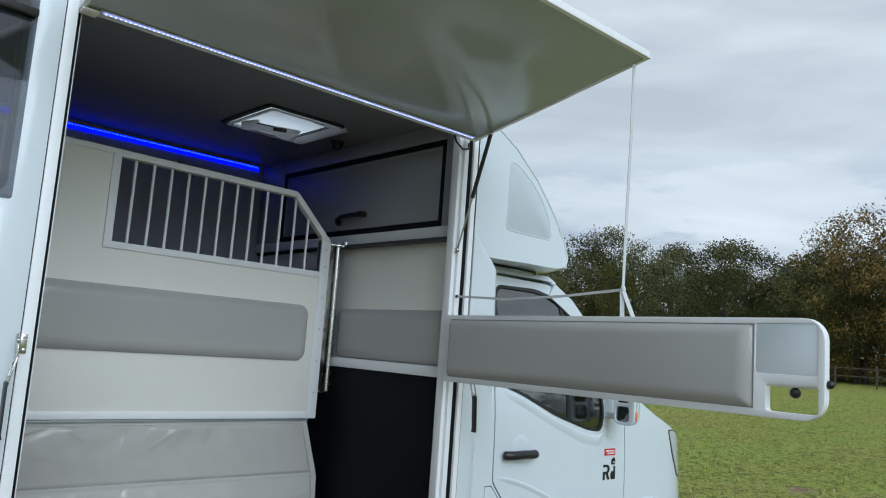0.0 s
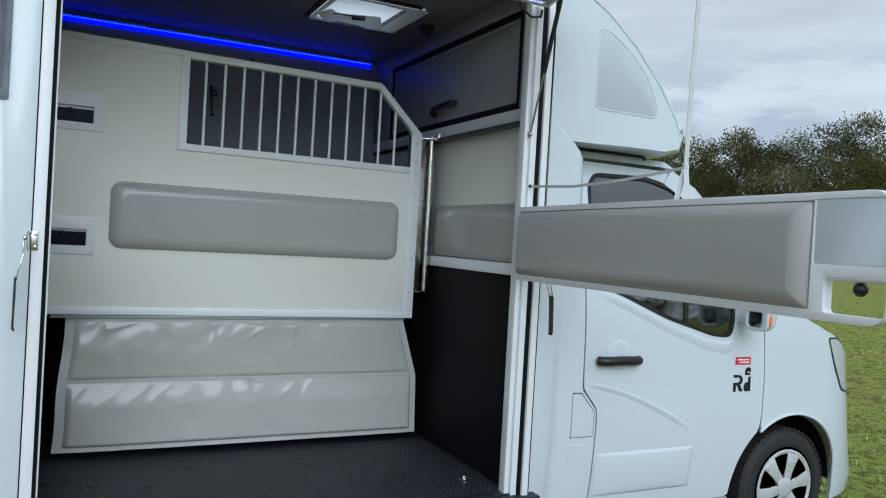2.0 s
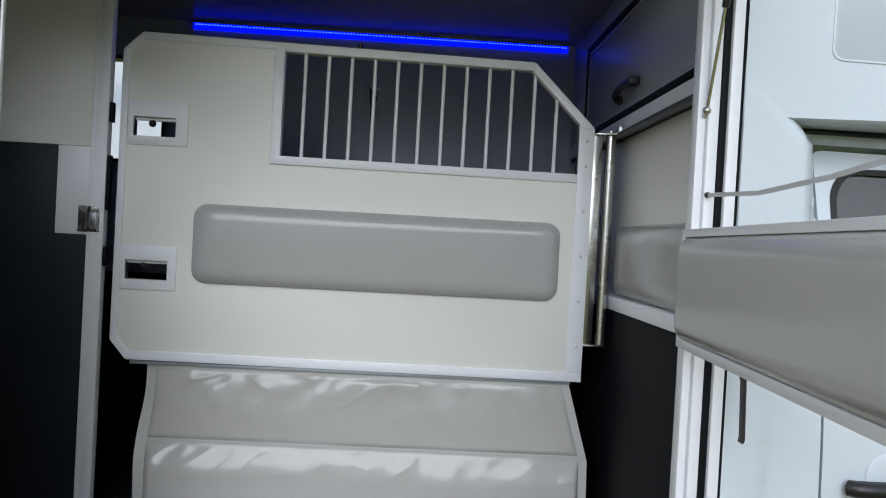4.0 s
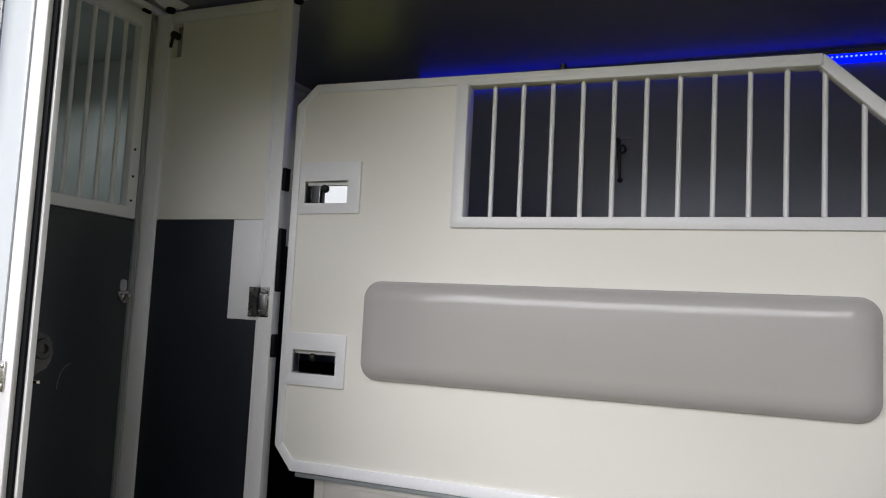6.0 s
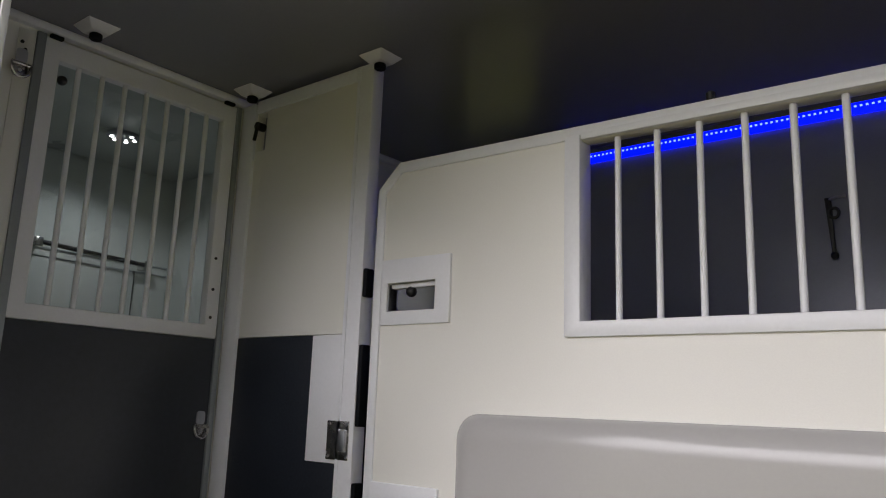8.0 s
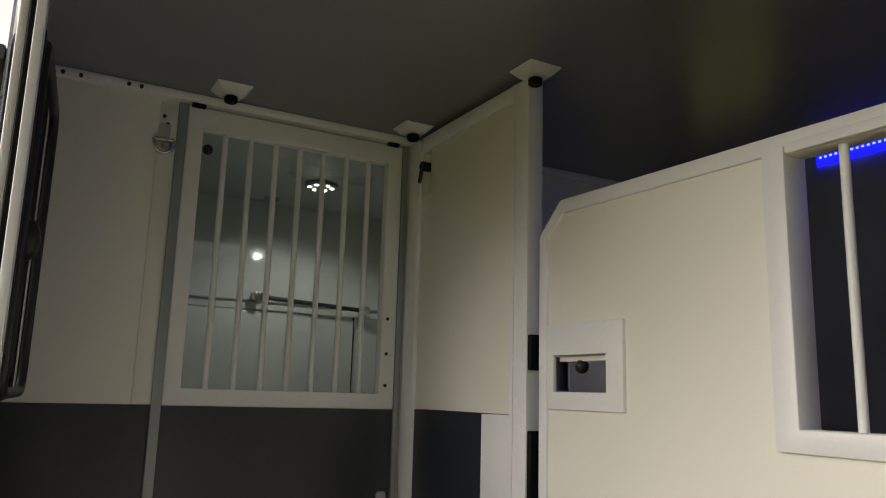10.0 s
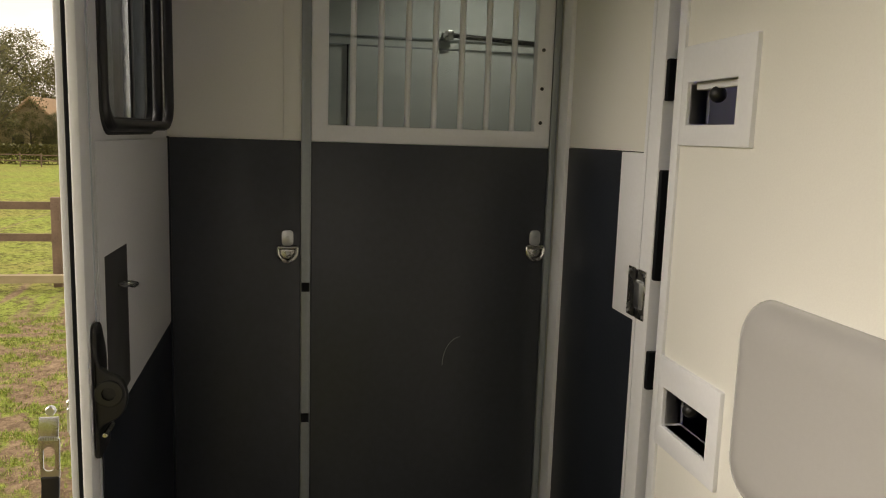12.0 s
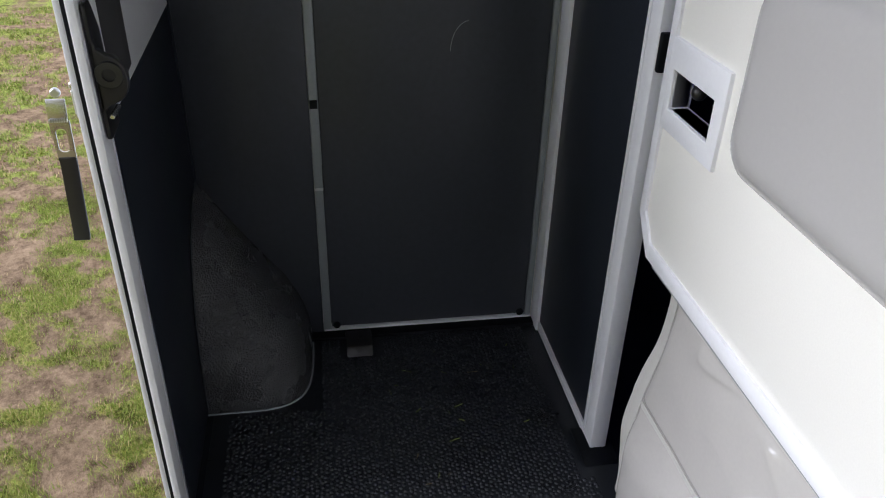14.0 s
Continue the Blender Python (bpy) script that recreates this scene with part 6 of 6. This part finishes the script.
# ---- trees ----
def make_tree(seed, h, spread, leaf, label, base=0.06):
    r = random.Random(seed)
    t = thing("tree", label, "tree", (0, 0, 0), "trees along the field")
    limbs = []
    trunk_pts = [(0.15 * math.sin(k * 1.3 + seed) * k / 6, 0.15 * math.cos(k * 1.7 + seed) * k / 6, h * 0.62 * k / 6) for k in range(7)]
    bm = bmesh.new()

    def taper(pts, r0, r1, n=7):
        b2 = tube(pts, 1.0, n)
        rings = len(pts)
        b2.verts.ensure_lookup_table()
        for k in range(rings):
            c = Vector(pts[k])
            rad = r0 + (r1 - r0) * k / (rings - 1)
            for i in range(n):
                v = b2.verts[k * n + i]
                v.co = c + (v.co - c) * rad
        return b2

    bits = [taper(trunk_pts, 0.028 * h, 0.010 * h)]
    tips = []
    for k in range(11):
        z0 = h * r.uniform(0.16, 0.58)
        a = r.uniform(0, 6.28)
        L = spread * r.uniform(0.55, 1.0)
        p = [(0, 0, z0), (math.cos(a) * L * 0.4, math.sin(a) * L * 0.4, z0 + h * 0.10), (math.cos(a) * L * 0.85, math.sin(a) * L * 0.85, z0 + h * r.uniform(0.16, 0.30))]
        bits.append(taper(p, 0.010 * h, 0.003 * h, 5))
        tips += [Vector(p[1]), Vector(p[2])]
    part("trunk", join(*bits), BARK, t, "dark trunk with limbs")
    lv, lf = [], []
    blobs = []
    for k in range(82):
        a, u = r.uniform(0, 6.28), r.uniform(base, 1)
        prof = math.sin(math.pi * min(1, (u - base) / (1 - base) * 0.82 + 0.16)) ** 0.7
        rad = spread * prof * r.uniform(0.35, 1.0)
        blobs.append((Vector((rad * math.cos(a), rad * math.sin(a), h * u * r.uniform(0.93, 1.0))), h * r.uniform(0.05, 0.095)))
    for p in tips:
        blobs.append((p, h * r.uniform(0.05, 0.09)))
    for c, s in blobs:
        for _ in range(118):
            d = Vector((r.gauss(0, 1), r.gauss(0, 1), r.gauss(0, 0.8)))
            d = d.normalized() * s * (r.random() ** 0.4) * 1.15
            q = c + d
            if q.z < 0.25:
                continue
            w = r.uniform(0.055, 0.118)
            e1 = Vector((r.gauss(0, 1), r.gauss(0, 1), r.gauss(0, 1))).normalized() * w
            e2 = e1.orthogonal().normalized() * w * r.uniform(0.6, 1.0)
            k = len(lv)
            lv.extend([q - e1, q + e2 * 0.7, q + e1, q - e2 * 0.7])
            lf.append((k, k + 1, k + 2, k + 3))
    me = bpy.data.meshes.new("crown")
    me.from_pydata([tuple(v) for v in lv], [], lf)
    me.materials.append(leaf)
    c = new("crown", me)
    c.parent = t
    return t


kinds = [make_tree(1, 10.5, 4.2, LEAF_D, "dark green broadleaved tree at the field edge"),
         make_tree(2, 11.0, 4.8, LEAF_G, "green broadleaved tree at the field edge"),
         make_tree(3, 12.5, 5.0, LEAF_O, "tall tree with orange autumn leaves"),
         make_tree(4, 9.0, 4.4, LEAF_D, "dense dark green tree at the field edge", 0.03),
         make_tree(5, 10.0, 4.6, LEAF_B, "broadleaved tree turning brown at the field edge", 0.03)]
r2 = random.Random(11)
places = []
for k in range(38):                      # the long wood beyond the field
    a = radians(-4 + 62 * k / 37 + r2.uniform(-0.6, 0.6))
    d = r2.uniform(62, 70)
    places.append((d * math.cos(a), -2.8 + d * math.sin(a), r2.choice((0, 1, 3, 0, 1, 4)), r2.uniform(0.93, 1.01)))
for k in range(17):                      # a second row that closes the gaps
    a = radians(-6 + 66 * k / 16 + r2.uniform(-1, 1))
    places.append((78 * math.cos(a), -2.8 + 78 * math.sin(a), r2.choice((0, 3)), r2.uniform(0.93, 1.04)))
for k in range(15):                      # lower growth along the edge of the wood
    a = radians(-3 + 60 * k / 14 + r2.uniform(-1, 1))
    places.append((59 * math.cos(a), -2.8 + 59 * math.sin(a), r2.choice((1, 4, 0)), r2.uniform(0.66, 0.78)))
for x, y, k, s in ((56, 16.4, 2, 0.90), (55, 11.0, 2, 1.04), (52, 3, 2, 1.05), (57, 10.5, 2, 1.08), (56, 6, 2, 1.1), (56, 19.5, 4, 0.95), (51, -4, 1, 0.98)):
    places.append((x, y, k, s))
for x, y, k, s in ((-52, -20.5, 4, 0.95), (-56, -25.5, 4, 1.05), (-48.5, -18.8, 4, 0.60), (-55, -16.0, 4, 0.32), (-55, -18.2, 4, 0.30), (-54.5, -20.2, 4, 0.36), (-56, -17.0, 0, 0.26), (-71, -19.5, 4, 0.95), (-64, -27, 1, 1.1), (-50, -26.5, 1, 0.7), (-78, -26, 4, 1.1), (-58, -30, 1, 0.9), (-66, -15, 2, 0.75), (-75, -10, 3, 0.9), (-70, -24, 3, 0.6)):
    places.append((x, y, k, s))
for k in range(9):                       # the field edge behind the camera, mirrored in the cab window
    places.append((18 + 7 * k, -66 + 2.2 * k, (1, 3, 0)[k % 3], r2.uniform(0.7, 0.95)))
first = [True] * 5
for x, y, k, s in places:
    m = Matrix.LocRotScale((x, y, ground_z(x, y) - 0.1), Euler((0, 0, r2.uniform(0, 6.28))), (s, s, s * r2.uniform(0.94, 1.08)))
    if first[k]:
        kinds[k].matrix_basis = m
        first[k] = False
    else:
        c = copy_thing(kinds[k], m)
        c.matrix_basis = m


# ---- fences ----
def fence(p, q, n, rails, h, w, name, label, material, deep=0.10):
    p, q = Vector(p), Vector(q)
    f = thing(name, label, "fence", (p.x, p.y, ground_z(p.x, p.y)))
    d = (q - p).normalized()
    side = Vector((-d.y, d.x))
    for k in range(n + 1):
        c = p.lerp(q, k / n)
        z = ground_z(c.x, c.y)
        part("post", box(c.x - w / 2, c.x + w / 2, c.y - w / 2, c.y + w / 2, z - 0.2, z + h + r2.uniform(-0.02, 0.03), 0.01), material, f)
    for rz in rails:
        for k in range(n):
            a, b = p.lerp(q, k / n) + side * w * 0.6, p.lerp(q, (k + 1) / n) + side * w * 0.6
            part("rail", tube([(a.x, a.y, ground_z(a.x, a.y) + rz + r2.uniform(-0.015, 0.015)), (b.x, b.y, ground_z(b.x, b.y) + rz)], 0, flat=(0.035, deep)), material, f)
    return f


fence((-8.5, -9.38), (-9.0, 3.52), 6, (0.64, 1.06), 1.17, 0.11, "field_fence", "brown timber post and rail fence", TIMBER)
fence((-37.6, -30), (-38.4, -3), 29, (0.31, 0.58), 0.66, 0.055, "far_fence", "brown timber fence at the end of the meadow", TIMBER, 0.05)
fence((50, -22), (46, 34), 26, (0.65, 1.10), 1.25, 0.085, "wood_fence", "dark timber fence along the wood", DARKTIMBER, 0.055)

ground_beam = single("ground_beam", tube([(-8.2, -9.0, ground_z(-8, 0) + 0.14), (-8.45, -3.3, ground_z(-8, 0) + 0.16), (-8.6, 2.0, ground_z(-8, 0) + 0.14)], 0, flat=(0.10, 0.10)), PALEWOOD, "pale timber beam lying along the fence", "beam")
hv, hf = [], []
for k in range(26000):
    x, y = -41 + r2.uniform(-0.6, 0.6), r2.uniform(-32, -3)
    z = ground_z(x, y) + 1.02 * r2.random() ** 0.7
    e1 = Vector((r2.gauss(0, 1), r2.gauss(0, 1), r2.gauss(0, 1))).normalized() * 0.055
    e2 = e1.orthogonal().normalized() * 0.045
    q = Vector((x, y, z))
    hf.append(tuple(range(len(hv), len(hv) + 4)))
    hv.extend([tuple(q - e1), tuple(q + e2), tuple(q + e1), tuple(q - e2)])
me = bpy.data.meshes.new("hedge")
me.from_pydata(hv, [], hf)
me.materials.append(LEAF_B)
tagged(new("hedge", me), "low brownish hedge behind the meadow", "hedge", "", "stuff")

house = thing("house", "low house with a clay roof behind the trees", "house", (-62, -19.2, ground_z(-62, -19)))
hz0 = ground_z(-62, -19)
part("wall", plate("x", [(-21.9, hz0 - 0.1), (-16.5, hz0 - 0.1), (-16.5, 1.15), (-19.2, 3.65), (-21.9, 1.15)], [], -67, -58.5, 0.01), PALEWOOD, house, "pale boarded wall")
for s2 in (-1, 1):
    part("roof", plate("x", [(-19.2, 3.95), (-19.2 + s2 * 3.2, 0.95), (-19.2 + s2 * 3.2, 0.75), (-19.2, 3.72)], [], -67.4, -58.0, 0.01), ROOF, house, "clay roof slope")
for y in (-20.2, -18.2):
    part("window", box(-58.498, -58.42, y - 0.4, y + 0.4, hz0 + 0.5, hz0 + 1.2, 0.02), BLACKPL, house)
marker = single("marker_post", box(-38.25, -38.15, -11.44, -11.34, ground_z(-38, 0) - 0.1, 0.44, 0.01), RENDERW, "short white marker post by the far fence", "post")

# ---- rubber studs of the floor mat, seen from close by ----
sv, sf = [], []
step = 0.0138
row = 0
y = 0.0
while y < 0.93:
    x = -0.03 + (step / 2 if row % 2 else 0)
    while x < 2.54:
        if not (x < 0.28 and y < 0.24) and not (x < 0.62 and y > 0.89) and not (abs(x) < 0.06 and 0.30 < y < 0.44):
            jx, jy = x + rng.uniform(-0.0032, 0.0032), y + rng.uniform(-0.0032, 0.0032)
            k = len(sv)
            rr, hh = rng.uniform(0.0050, 0.0068), rng.uniform(0.0024, 0.0036)
            for rad, zz in ((1.0, 0.0), (0.62, 0.8)):
                sv.extend([(jx + rr * rad * math.cos(a * math.pi / 3), jy + rr * rad * math.sin(a * math.pi / 3), FL + 0.0058 + hh * zz) for a in range(6)])
            sv.append((jx, jy, FL + 0.0058 + hh))
            for a in range(6):
                b2 = (a + 1) % 6
                sf.append((k + a, k + b2, k + 6 + b2, k + 6 + a))
                sf.append((k + 6 + a, k + 6 + b2, k + 12))
        x += step
    y += step * 0.866
    row += 1
crumb_rng = random.Random(5)
cv, cf = [], []
for k in range(46):
    x, y = crumb_rng.uniform(0.02, 0.9), crumb_rng.gauss(0.55, 0.22)
    if not 0.28 < y < 0.86:
        continue
    a, L, w = crumb_rng.uniform(0, 6.28), crumb_rng.uniform(0.003, 0.016), crumb_rng.uniform(0.0006, 0.0016)
    d, q = Vector((math.cos(a), math.sin(a), 0)) * L, Vector((-math.sin(a), math.cos(a), 0)) * w
    c = Vector((x, y, FL + 0.0098))
    n0 = len(cv)
    cv.extend([tuple(c - d - q), tuple(c + d - q * 0.3), tuple(c + d + q * 0.3 + Vector((0, 0, 0.003))), tuple(c - d + q)])
    cf.append((n0, n0 + 1, n0 + 2, n0 + 3))
crumb_mesh = bpy.data.meshes.new("floor_crumbs")
crumb_mesh.from_pydata(cv, [], cf)
crumb_mesh.materials.append(BLADE)
tagged(new("floor_crumbs", crumb_mesh), "stray bits of grass trodden onto the mat", "grass bits", "", "stuff")
me = bpy.data.meshes.new("mat_studs")
me.from_pydata(sv, [], sf)
me.materials.append(STUD)
me.polygons.foreach_set("use_smooth", [True] * len(me.polygons))
studs = new("mat_studs", me)
studs.parent = floor
tagged(studs, "small raised rubber studs", "", "", "stuff")
